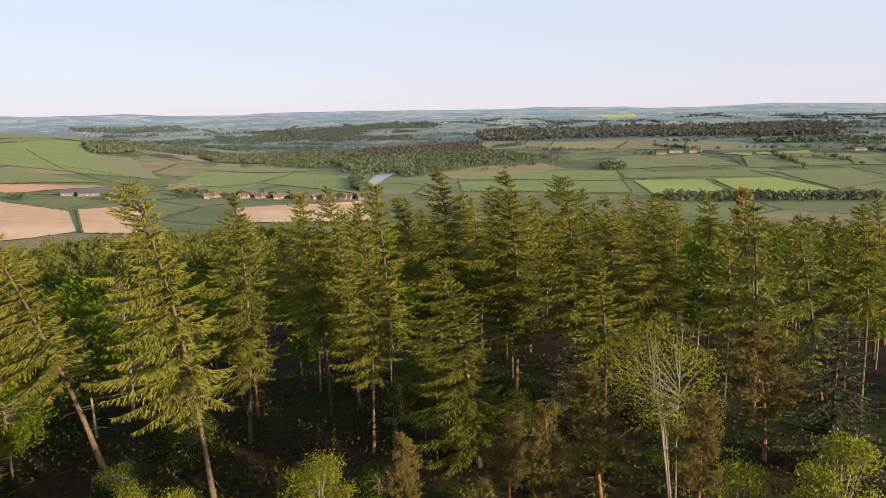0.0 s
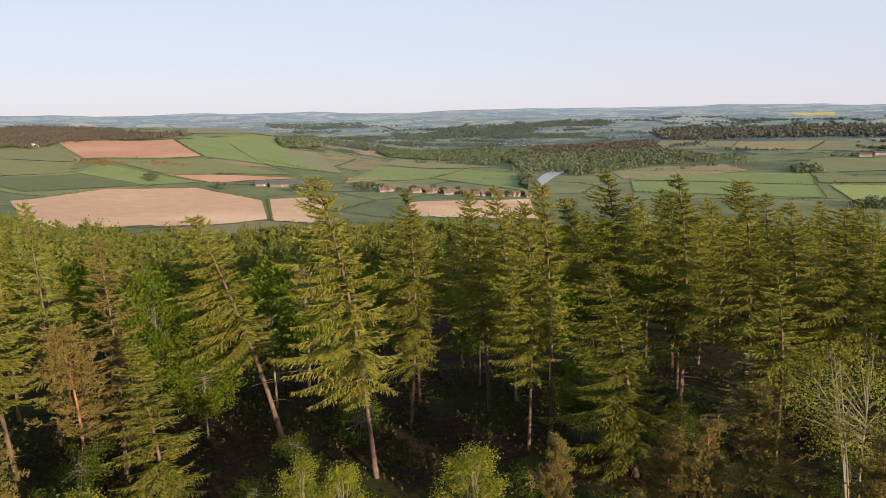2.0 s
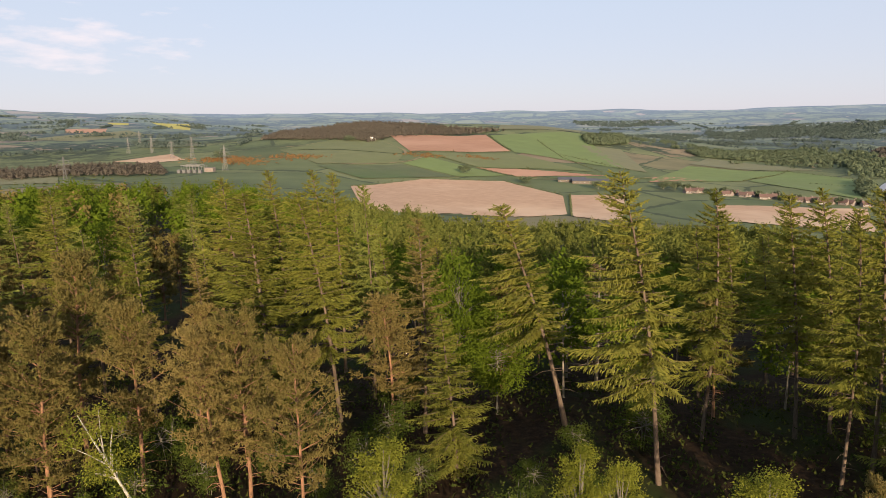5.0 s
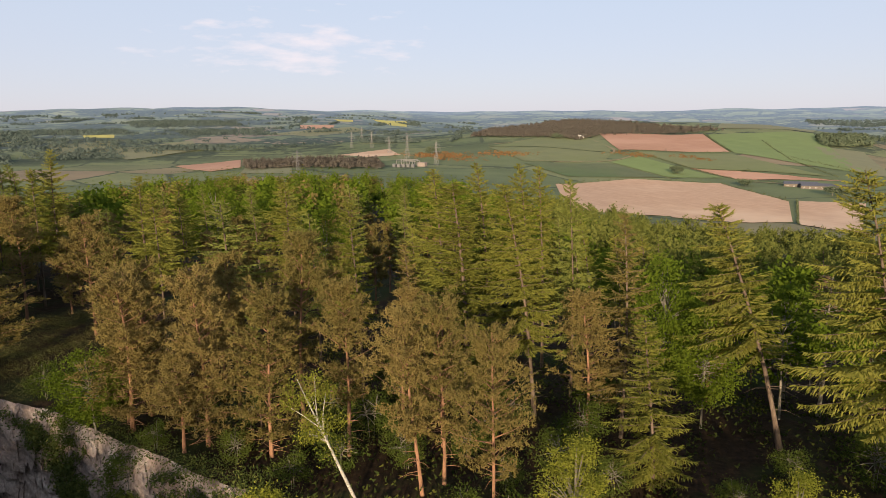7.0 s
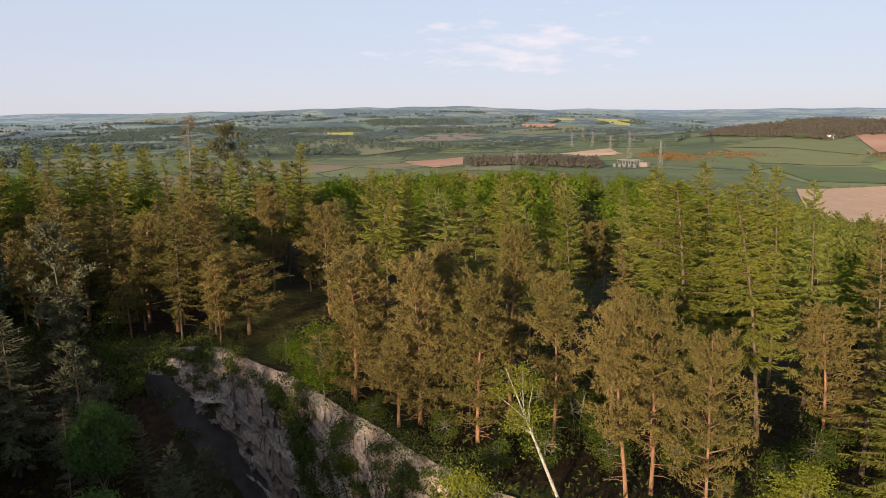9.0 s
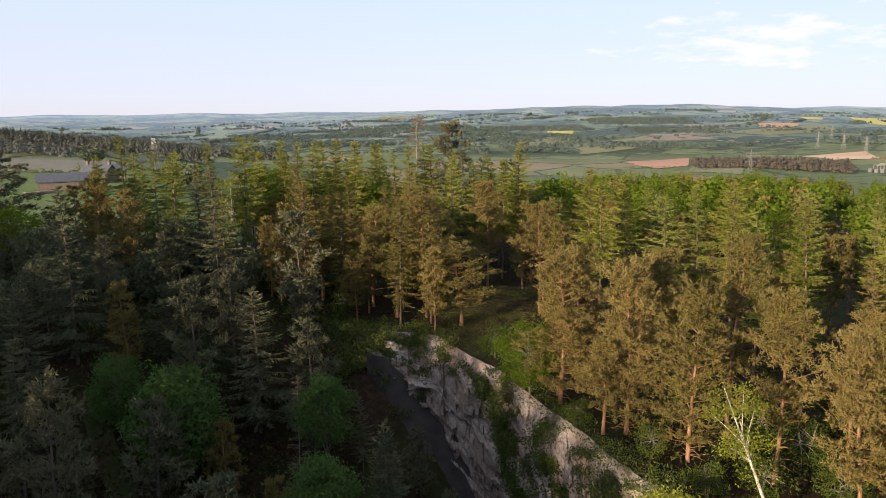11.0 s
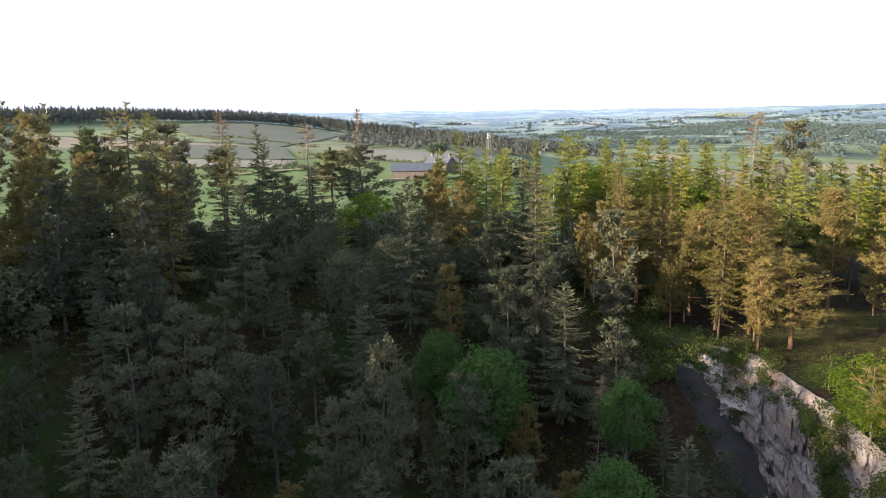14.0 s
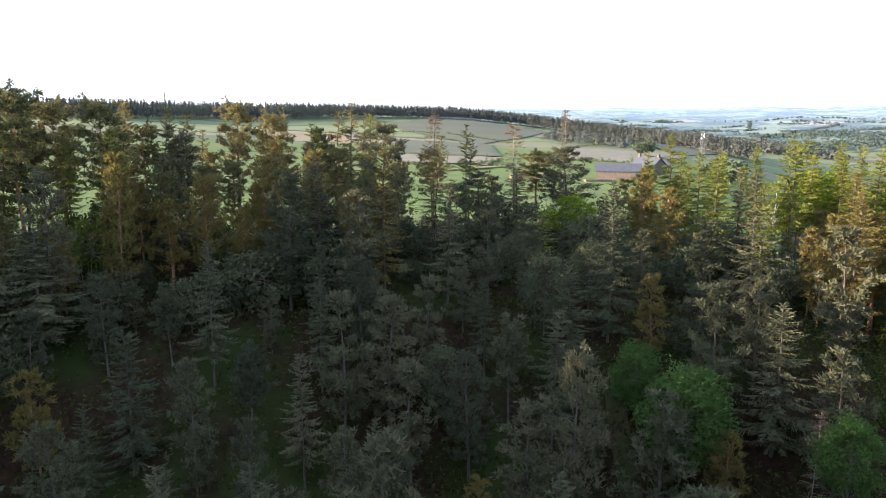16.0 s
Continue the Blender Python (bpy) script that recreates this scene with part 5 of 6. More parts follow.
# ---------------------------------------------------------------- farm, masts and houses
PALE_WALL = surface("rendered_wall", (0.15, 0.125, 0.115), (0.21, 0.175, 0.16), 0.8, 0.9, None, 0.2, 0.02)
STONE_WALL = surface("stone_wall", (0.085, 0.072, 0.062), (0.14, 0.115, 0.098), 1.5, 0.9, None, 0.4, 0.05)
SLATE_ROOF = surface("slate_roof", (0.049, 0.052, 0.068), (0.078, 0.081, 0.101), 1.0, 0.6, None, 0.3, 0.03)
TILE_ROOF = surface("tile_roof", (0.085, 0.055, 0.050), (0.125, 0.080, 0.070), 1.0, 0.8, None, 0.3, 0.03)
WHITE_PAINT = surface("white_paint", (0.72, 0.72, 0.70), (0.80, 0.80, 0.78), 2.0, 0.7, None, 0.1, 0.01)
STEEL = surface("galvanised_steel", (0.088, 0.088, 0.092), (0.128, 0.128, 0.132), 3.0, 0.5, None, 0.1, 0.01)
GLASS_DARK, gdn, gdl, gdp = material("window_glass")
gdp.inputs["Base Color"].default_value, gdp.inputs["Roughness"].default_value = (0.03, 0.035, 0.045, 1), 0.08


def box_part(name, parent, mat, x0, y0, z0, x1, y1, z1, label=""):
    s = Solid()
    s.box(x0, y0, z0, x1, y1, z1)
    return part(name, s.mesh(name, mat), parent, label)


def house(x, y, length, depth, eaves, ridge, turn, wall_mat, roof_mat, label, windows=3, chimneys=1, category="house"):
    """A gabled house: walls, pitched roof with overhang, windows, door and chimneys."""
    top = tagged(new(category.replace(" ", "_")), label, category, "houses")
    top.matrix_world = pose(x, y, float(ground_z(x, y)), 0, 0, turn)
    a, b = length / 2, depth / 2
    s = Solid()
    s.add([(-a, -b, -1), (a, -b, -1), (a, b, -1), (-a, b, -1), (-a, -b, eaves), (a, -b, eaves), (a, b, eaves), (-a, b, eaves), (-a, 0, ridge - 0.15), (a, 0, ridge - 0.15)],
          [(0, 1, 5, 4), (2, 3, 7, 6), (1, 2, 6, 9, 5), (3, 0, 4, 8, 7)])
    part("wall", s.mesh("wall", wall_mat), top)
    for sign in (-1, 1):
        s, e, t = Solid(), 0.4, 0.22
        drop = (ridge - eaves) / b * e
        s.add([(-a - e, sign * (b + e), eaves - drop), (a + e, sign * (b + e), eaves - drop), (a + e, 0, ridge), (-a - e, 0, ridge),
               (-a - e, sign * (b + e), eaves - drop + t), (a + e, sign * (b + e), eaves - drop + t), (a + e, 0, ridge + t), (-a - e, 0, ridge + t)],
              [(0, 1, 2, 3), (4, 5, 6, 7), (0, 1, 5, 4), (1, 2, 6, 5), (2, 3, 7, 6), (3, 0, 4, 7)])
        part("roof", s.mesh("roof", roof_mat), top)
    for k in range(chimneys):
        cx = (-a + 0.7) if k == 0 else (a - 0.7)
        box_part("chimney", top, wall_mat, cx - 0.4, -0.4, ridge - 0.4, cx + 0.4, 0.4, ridge + 1.3)
    for sign in (-1, 1):
        for k in range(windows):
            wx = -a + length * (k + 0.5) / windows
            for wz in ((1.0, 3.4) if eaves > 4.4 else (1.0,)):
                w = new("window")
                w.parent = top
                fy = sign * (b + 0.02)
                box_part("frame", w, WHITE_PAINT, wx - 0.6, min(fy, fy + sign * 0.05), wz, wx + 0.6, max(fy, fy + sign * 0.05), wz + 1.25)
                box_part("pane", w, GLASS_DARK, wx - 0.5, min(fy, fy + sign * 0.07), wz + 0.1, wx + 0.5, max(fy, fy + sign * 0.07), wz + 1.15)
    return top


# farm behind the ridge
BARN_WALL = surface("barn_stone", (0.102, 0.081, 0.069), (0.150, 0.120, 0.102), 1.2, 0.9, (0.084, 0.069, 0.060), 0.4, 0.05)
house(-209, -111, 14, 7, 3.0, 5.0, 118, BARN_WALL, SLATE_ROOF, "long stone barn with a blue-grey slate roof", 0, 0, "barn")
house(-239, -115, 10, 6.5, 3.3, 5.9, 75, BARN_WALL, SLATE_ROOF, "stone farmhouse with slate roof and chimney", 3, 2)
house(-252, -117, 9, 6.5, 3.0, 5.4, 118, STONE_WALL, SLATE_ROOF, "lower slate-roofed farm building", 2, 1, "barn")


def field_wall(p, q, height):
    """A dry stone wall: rough courses of stones along a line."""
    rng = np.random.default_rng(17)
    s, n = Solid(), int(math.dist(p, q) / 0.7)
    for k in range(n):
        for c in range(3):
            t = (k + 0.5 * (c % 2) + rng.uniform(-0.1, 0.1)) / n
            x, y = p[0] + (q[0] - p[0]) * t, p[1] + (q[1] - p[1]) * t
            z, w = float(ground_z(x, y)) - 0.1 + height * c / 3, rng.uniform(0.28, 0.4)
            s.box(x - w, y - w, z, x + w, y + w, z + height / 3 * rng.uniform(0.9, 1.1))
    return tagged(new("stone_wall", s.mesh("stone_wall", WALL_STONE)), "low tan dry stone wall beside the farm meadow", "wall")


WALL_STONE = surface("field_stone", (0.22, 0.165, 0.115), (0.36, 0.28, 0.20), 1.5, 0.9, None, 0.4, 0.05)
field_wall((-180, -133), (-200, -123.5), 1.5)
field_wall((-190, -112), (-199, -107), 1.1)


def utility_pole(x, y, height):
    top = tagged(new("utility_pole"), "grey timber utility pole with a transformer by the farm", "pole")
    top.matrix_world = pose(x, y, float(ground_z(x, y)), 0, 0, 25)
    s = Solid()
    s.tube([(0, 0, -0.5), (0, 0, height)], (0.17, 0.13), 8)
    part("post", s.mesh("post", GREY_BARK, True), top)
    s = Solid()
    s.box(-0.9, -0.08, height - 0.8, 0.9, 0.08, height - 0.6)
    part("crossarm", s.mesh("crossarm", GREY_BARK), top)
    s = Solid()
    s.box(-0.35, 0.15, height - 2.4, 0.35, 0.75, height - 1.4)
    part("transformer", s.mesh("transformer", STEEL), top)


utility_pole(-222, -99, 8)
# village in the valley: two staggered rows
hr = random.Random(12)
for k in range(31):
    bearing, d = 5.6 + k * 0.44 + hr.uniform(-0.12, 0.12), (822, 838, 828)[k % 3] + hr.uniform(-4, 4)
    if 16.6 < bearing < 17.8:
        continue
    x, y = spot(bearing, d)
    house(x, y, hr.uniform(6.5, 10), 6.5, 2.6, 5.4, bearing + hr.uniform(-35, 35), PALE_WALL, TILE_ROOF, "pair of pale village houses with brown tiled roof", 3, 2)
for bearing, d, n in ((27.6, 888, 34), (26.6, 878, 30), (25.4, 880, 20)):
    x, y = spot(bearing, d)
    house(x, y, n, 12, 3.6, 6.0, bearing + 4, STONE_WALL, SLATE_ROOF, "long low works shed with a grey roof", 5, 0, "shed")
for x, y, n, m in ((470, 1530, 22, 10), (505, 1545, 30, 12), (540, 1540, 16, 9), (560, 1562, 14, 9), (850, 1450, 24, 11), (890, 1440, 20, 10)):
    house(x, y, n, m, 4.2, 7.2, hr.uniform(-30, 10), PALE_WALL, hr.choice((SLATE_ROOF, TILE_ROOF)), "pale farm building across the valley", 3, 0, "barn")
house(-915, 962, 9, 6, 3.6, 6.6, 45, WHITE_PAINT, WHITE_PAINT, "white gabled cottage below the hill wood", 2, 1)


def beam(solid, p, q, r):
    solid.tube([p, q], (r, r), 4)


def pylon(x, y, height, turn, label="tall steel lattice pylon with three pairs of arms"):
    """A lattice tower: four legs drawn in at the waist, cross bracing and three pairs of arms."""
    top = tagged(new("pylon"), label, "pylon", "pylons")
    top.matrix_world = pose(x, y, float(ground_z(x, y)) - 0.5, 0, 0, turn)
    h = height

    def half(z):
        return np.interp(z / h, (0, 0.5, 1), (h * 0.085, h * 0.035, h * 0.008))
    levels = [0, 0.16, 0.3, 0.42, 0.52, 0.61, 0.7, 0.79, 0.88, 1.0]
    for sx_, sy_ in ((-1, -1), (1, -1), (1, 1), (-1, 1)):
        s = Solid()
        s.tube([(sx_ * half(f * h), sy_ * half(f * h), f * h) for f in levels], [0.2] * len(levels), 4)
        part("leg", s.mesh("leg", STEEL), top)
    s = Solid()
    corners = ((-1, -1), (1, -1), (1, 1), (-1, 1))
    for f, g in zip(levels, levels[1:]):
        for (ax, ay), (bx, by) in zip(corners, corners[1:] + corners[:1]):
            a, b = half(f * h), half(g * h)
            beam(s, (ax * a, ay * a, f * h), (bx * b, by * b, g * h), 0.10)
            beam(s, (bx * a, by * a, f * h), (ax * b, ay * b, g * h), 0.10)
    part("bracing", s.mesh("bracing", STEEL), top)
    for f, w in ((0.58, 0.17), (0.73, 0.22), (0.88, 0.16)):
        for sign in (-1, 1):
            s = Solid()
            for dz in (0, h * 0.035):
                beam(s, (0, -half(f * h), f * h + dz), (sign * w * h, 0, f * h), 0.14)
                beam(s, (0, half(f * h), f * h + dz), (sign * w * h, 0, f * h), 0.14)
            beam(s, (sign * w * h, 0, f * h), (sign * w * h, 0, f * h - 2.6), 0.18)
            part("arm", s.mesh("arm", STEEL), top)
    return top


pylon(-791, 552, 33, 25)
pylon(-900, 575, 40, 30)
pylon(-752, 332, 30, 60)
pylon(-1060, 640, 30, 30)
pylon(-1225, 700, 32, 30)
pylon(-1290, 690, 32, 30)
pylon(-1500, 830, 34, 30)
pylon(194, 1260, 26, 5)
pylon(-372, -730, 26, 60)


PALE_STEEL = surface("pale_painted_steel", (0.114, 0.111, 0.111), (0.168, 0.162, 0.159), 3.0, 0.6, None, 0.1, 0.01)


def lattice_mast(x, y, height):
    """Three-legged relay mast with dishes near its head."""
    top = tagged(new("relay_mast"), "slim steel lattice mast with aerials near the farm", "mast")
    top.matrix_world = pose(x, y, float(ground_z(x, y)) - 0.3)
    r = [1.7 - 0.8 * k / 12 for k in range(13)]
    legs = [[(r[k] * math.cos(a), r[k] * math.sin(a), height * k / 12) for k in range(13)] for a in (0.3, 2.4, 4.5)]
    for leg in legs:
        s = Solid()
        s.tube(leg, [0.09] * 13, 5)
        part("leg", s.mesh("leg", PALE_STEEL), top)
    s = Solid()
    for k in range(12):
        for i in range(3):
            beam(s, legs[i][k], legs[(i + 1) % 3][k + 1], 0.045)
            beam(s, legs[(i + 1) % 3][k], legs[i][k + 1], 0.045)
    part("bracing", s.mesh("bracing", PALE_STEEL), top)
    for z, a in ((0.97, 0.5), (0.93, 2.6), (0.9, 4.4)):
        s = Solid()
        s.tube([(0.4 * math.cos(a), 0.4 * math.sin(a), height * z), (0.8 * math.cos(a), 0.8 * math.sin(a), height * z)], (0.12, 0.3), 8)
        part("aerial", s.mesh("aerial", WHITE_PAINT), top)
    for a in (0.3, 2.4, 4.5):
        s = Solid()
        s.tube([(0.6 * math.cos(a), 0.6 * math.sin(a), height * 0.93), (0.6 * math.cos(a), 0.6 * math.sin(a), height * 1.04)], (0.06, 0.06), 5)
        part("antenna", s.mesh("antenna", WHITE_PAINT), top)


lattice_mast(-297, -119, 15.0)


def substation(x, y, turn):
    """White portal frames and plant of a switching station."""
    top = tagged(new("substation"), "white steel frames of an electricity substation", "substation")
    top.matrix_world = pose(x, y, float(ground_z(x, y)), 0, 0, turn)
    for k in range(4):
        s = Solid()
        for sx_ in (-12, -4, 4, 12):
            s.box(sx_ - 0.22, k * 7 - 10.22, -1, sx_ + 0.22, k * 7 - 9.78, 9 - k % 2 * 2)
        s.box(-13, k * 7 - 10.3, 8.6 - k % 2 * 2, 13, k * 7 - 9.7, 9.2 - k % 2 * 2)
        part("frame", s.mesh("frame", PALE_STEEL), top)
    for k in range(5):
        box_part("transformer", top, STEEL, -15 + k * 7, -16, -1, -11 + k * 7, -12, 4)
    box_part("control_building", top, PALE_WALL, 10, 6, -1, 22, 14, 5)


substation(-800, 512, 30)
# line across the far ridge
for k in range(4):
    s = Solid()
    a, b = (-372, -730, 25 + k * 5.0), (-150, -760, 26 + k * 5.2)
    t = np.linspace(0, 1, 24)
    s.tube([(a[0] + (b[0] - a[0]) * q, a[1] + (b[1] - a[1]) * q, a[2] + (b[2] - a[2]) * q - 9 * q * (1 - q)) for q in t], [0.16] * 24, 4)
    tagged(new("power_line", s.mesh("power_line", STEEL)), "sagging overhead power line before the hill wood", "power line", "power lines")


def lone_tree(x, y, h, w, mat=WOOD_GREEN, label="rounded hedgerow tree standing in a field"):
    rng = np.random.default_rng(int(abs(x + y * 3)))
    top = tagged(new("field_tree"), label, "tree", "field trees")
    top.matrix_world = pose(x, y, float(ground_z(x, y)))
    s = Solid()
    s.tube([(0, 0, -0.5), (0.1, 0, h * 0.3), (0, 0, h * 0.7)], (0.4, 0.3, 0.1), 6)
    part("trunk", s.mesh("trunk", GREY_BARK, True), top)
    s = Solid()
    n = 1500
    c = unit(rng.normal(0, 1, (34, 3))) * rng.uniform(0.4, 1, (34, 1)) * np.array((w / 2, w / 2, h * 0.36)) + Z * h * 0.6
    at = c[rng.integers(0, 34, n)] + rng.normal(0, 0.09, (n, 3)) * np.array((w, w, h * 0.8))
    wv = unit(rng.normal(0, 1, (n, 3)))
    s.sprays(at, wv, unit(np.cross(wv, rng.normal(0, 1, (n, 3)))), 1.3, 0.5)
    part("crown", s.mesh("crown", mat), top)


for x, y, h, w in ((-560, 766, 11, 17), (-452, 744, 8, 16), (-352, 738, 10, 15), (-345, 745, 9, 13), (-930, 640, 14, 26), (-945, 930, 10, 24),
                   (-246, -88, 7, 10), (-252, -96, 6, 8), (-270, -100, 6.5, 8), (-292, -104, 6.5, 9), (-300, -112, 6, 8), (-300, 800, 9, 14), (-290, 812, 9, 12),
                   (-275, 806, 8, 12), (-262, 800, 6, 8), (-235, 812, 7, 9), (-226, 806, 6, 8), (-198, 812, 7, 9), (-172, 800, 6, 8), (-160, 815, 7, 10), (-140, 808, 6, 8), (-122, 818, 7, 9), (-106, 826, 6, 8), (-92, 818, 7, 9), (-248, 796, 5, 7), (-182, 822, 8, 10), (820, 1260, 12, 18), (850, 1235, 12, 18), (890, 1225, 12, 17), (-390, -190, 9, 13)):
    lone_tree(x, y, h, w)
# ---------------------------------------------------------------- trees that stand out
plant('spruce_0', -15.6, 43.7, 21.6, 8.6, lean=(-5.4, -2.1), turn=20, name='spruce_tree')
plant('spruce_2', -25.3, 48.5, 18.9, 8.7, lean=(-10.8, -6.3), turn=6, name='spruce_tree')
plant('spruce_1', -15.4, 51.9, 19.6, 6.5, lean=(2.8, 0.8), turn=22, name='spruce_tree')
plant('spruce_2', -9.7, 56.3, 18.9, 6.4, lean=(-2.3, -0.4), turn=-14, name='spruce_tree')
plant('spruce_1', -7.7, 58.7, 19.2, 6.1, lean=(-3.4, -0.5), turn=-22, name='spruce_tree')
plant('spruce_0', -5.5, 49.5, 18.7, 5.5, lean=(0.5, 0.1), turn=-24, name='spruce_tree')
plant('spruce_2', -4.1, 52.3, 19.5, 6.3, turn=-13, name='spruce_tree')
plant('spruce_2', -0.9, 73.6, 18.4, 7.1, lean=(-9.3, -0.3), turn=-10, name='spruce_tree')
plant('spruce_1', 0.6, 62.8, 19.9, 8.5, turn=16, name='spruce_tree')
plant('spruce_3', 2.2, 45.8, 14.8, 7.9, lean=(-6.0, 0.2), turn=-22, name='spruce_tree')
plant('spruce_1', 6.0, 58.5, 19.9, 8.4, turn=21, name='spruce_tree')
plant('spruce_0', 11.1, 59.8, 19.4, 9.2, turn=-25, name='spruce_tree')
plant('spruce_1', 15.2, 63.0, 17.7, 7.8, turn=18, name='spruce_tree')
plant('spruce_0', 17.7, 58.1, 17.3, 9.2, turn=19, name='spruce_tree')
plant('larch_0', 24.3, 53.4, 17.9, 7.0, turn=-13, name='larch_tree')
plant('larch_0', 28.0, 49.4, 16.4, 5.9, lean=(-7.2, 4.0), turn=10, name='larch_tree')
plant('sparse_ash', 14.1, 41.4, 13.0, 6.8, lean=(-4.7, 1.6), turn=77, name='ash_tree')
plant('spruce_thin_2', 12.0, 51.4, 14.4, 5.1, turn=-21, name='spruce_tree')
plant('birch', 28.6, 61.5, 13.6, 6.6, lean=(-6.2, 2.9), turn=-154, name='birch_tree')
plant('pine_0', 22.0, 46.2, 9.7, 6.3, lean=(-4.9, 2.3), turn=-28, name='pine_tree')
plant('sapling', 15.5, 26.5, 14.0, 3.9, turn=35, name='birch_sapling')
plant('sapling', 12.4, 28.1, 11.8, 2.6, turn=-70, name='sapling')
plant('pine_0', 9.5, 40.7, 8.7, 5.3, lean=(-6.1, 1.4), turn=-126, name='pine_tree')
plant('pine_2', 5.2, 34.4, 9.8, 3.3, turn=-7, name='sapling')
plant('sapling', -14.0, 28.6, 10.4, 2.5, turn=49, name='sapling')
plant('sapling', -12.2, 29.4, 9.8, 2.5, turn=-7, name='sapling')
plant('sapling', -6.5, 33.2, 8.9, 3.8, turn=35, name='sapling')
plant('pine_2', -2.4, 32.8, 8.9, 2.6, turn=119, name='young_pine')
plant('pine_2', 1.7, 30.8, 7.7, 2.8, turn=-77, name='sapling')
plant('pine_2', 3.6, 38.7, 7.3, 3.0, turn=-168, name='sapling')
plant('pine_2', 13.8, 36.2, 9.1, 3.6, turn=-147, name='sapling')
plant('broadleaf_0', -1.7, 50.8, 7.9, 3.8, turn=-105, name='broadleaf_tree')
plant('dead_conifer', -28.6, 60.9, 12.9, 6.0, lean=(2.0, 0.9), turn=14, name='dead_tree')
plant('pine_thin_0', 35.3, 83.6, 19.1, 4.4, turn=-98, name='pine_tree')
plant('spruce_dark_0', 25.3, 43.9, 11.2, 6.6, turn=5, name='spruce_tree')
plant('spruce_dark_1', 9.8, 51.9, 7.4, 5.3, turn=9, name='spruce_tree')
plant('spruce_young', -26.8, 35.7, 11.6, 5.6, lean=(-2.5, -1.9), turn=-15, name='spruce_tree')
plant('pine_0', -35.0, 38.2, 11.1, 5.6, lean=(-0.7, -0.7), turn=28, name='pine_tree')
plant('pine_1', -29.2, 24.1, 11.8, 4.8, turn=-63, name='pine_tree')
plant('pine_1', -34.2, 24.1, 12.5, 5.4, turn=-7, name='pine_tree')
plant('spruce_3', -41.3, 31.3, 18.4, 10.1, turn=-5, name='spruce_tree')
plant('spruce_0', -39.1, 36.5, 18.7, 8.0, lean=(-3.7, -4.1), turn=1, name='spruce_tree')
plant('spruce_brown', -33.1, 39.9, 17.1, 5.5, turn=-20, name='pine_tree')
plant('larch_1', -40.2, 41.7, 18.6, 4.7, turn=-21, name='larch_tree')
plant('broadleaf_1', -35.7, 48.0, 14.5, 5.6, turn=21, name='broadleaf_tree')
plant('broadleaf_0', -31.2, 47.3, 10.5, 5.6, turn=63, name='broadleaf_tree')
plant('spruce_1', -55.9, 45.2, 20.5, 7.5, turn=18, name='spruce_tree')
plant('spruce_1', -55.3, 50.4, 21.1, 7.3, turn=16, name='spruce_tree')
plant('spruce_1', -50.6, 48.2, 20.7, 6.8, turn=-16, name='spruce_tree')
plant('spruce_1', -53.7, 38.1, 19.5, 8.0, turn=4, name='spruce_tree')
plant('sapling', -22.6, 23.9, 10.0, 3.5, turn=70, name='birch_sapling')
plant('broadleaf_thin', -34.7, 66.4, 14.8, 9.8, turn=-112, name='broadleaf_tree')
plant('pine_0', -33.9, 22.2, 11.9, 5.1, lean=(-2.6, -4.1), turn=-77, name='pine_tree')
plant('pine_0', -41.9, 21.3, 12.8, 5.8, turn=84, name='pine_tree')
plant('pine_0', -48.7, 20.9, 14.9, 6.0, turn=168, name='pine_tree')
plant('pine_2', -58.3, 17.5, 11.2, 6.0, lean=(-1.1, -3.7), turn=-84, name='pine_tree')
plant('pine_full', -57.6, 11.7, 12.6, 7.2, lean=(-0.1, -0.5), turn=-49, name='pine_tree')
plant('spruce_2', -49.3, 26.6, 16.8, 5.7, turn=19, name='spruce_tree')
plant('pine_2', -53.2, 17.4, 13.3, 5.0, turn=63, name='pine_tree')
plant('pine_full', -54.9, 9.6, 12.4, 7.2, turn=40, name='pine_tree')
plant('pine_full', -48.6, 13.4, 13.0, 7.0, turn=-20, name='pine_tree')
plant('pine_full', -44.6, 16.6, 12.4, 6.4, turn=110, name='pine_tree')
plant('broadleaf_0', -56.5, 7.3, 7.4, 5.5, lean=(-0.3, -2.5), turn=21, name='broadleaf_tree')
plant('pine_1', -76.4, 2.1, 9.5, 9.4, lean=(-0.1, -2.1), turn=84, name='pine_tree')
plant('pine_1', -80.0, -1.9, 14.8, 7.8, turn=77, name='pine_tree')
plant('pine_2', -79.9, -5.3, 12.1, 7.1, turn=63, name='pine_tree')
plant('pine_0', -83.6, -8.4, 12.1, 7.5, turn=-140, name='pine_tree')
plant('pine_2', -84.8, -14.8, 11.1, 7.7, turn=56, name='pine_tree')
plant('pine_0', -94.8, 6.3, 14.6, 6.9, turn=91, name='pine_tree')
plant('pine_1', -84.2, 12.0, 13.5, 6.9, turn=-28, name='pine_tree')
plant('pine_shade', -112.0, 1.8, 22.2, 8.4, turn=70, name='pine_tree')
plant('dead_conifer', -120.0, -4.1, 23.6, 5.8, turn=-70, name='dead_tree')
plant('spruce_1', -83.1, 17.8, 17.6, 7.5, turn=-16, name='spruce_tree')
plant('spruce_1', -104.4, 11.6, 20.0, 6.8, turn=-22, name='spruce_tree')
plant('spruce_1', -69.0, 29.3, 17.5, 7.9, turn=-10, name='spruce_tree')
plant('larch_1', -68.5, 22.2, 15.8, 7.0, turn=-12, name='larch_tree')
plant('broadleaf_0', -81.0, 39.1, 14.8, 6.6, turn=-70, name='broadleaf_tree')
plant('broadleaf_0', -114.5, 35.8, 16.3, 10.6, turn=49, name='broadleaf_tree')
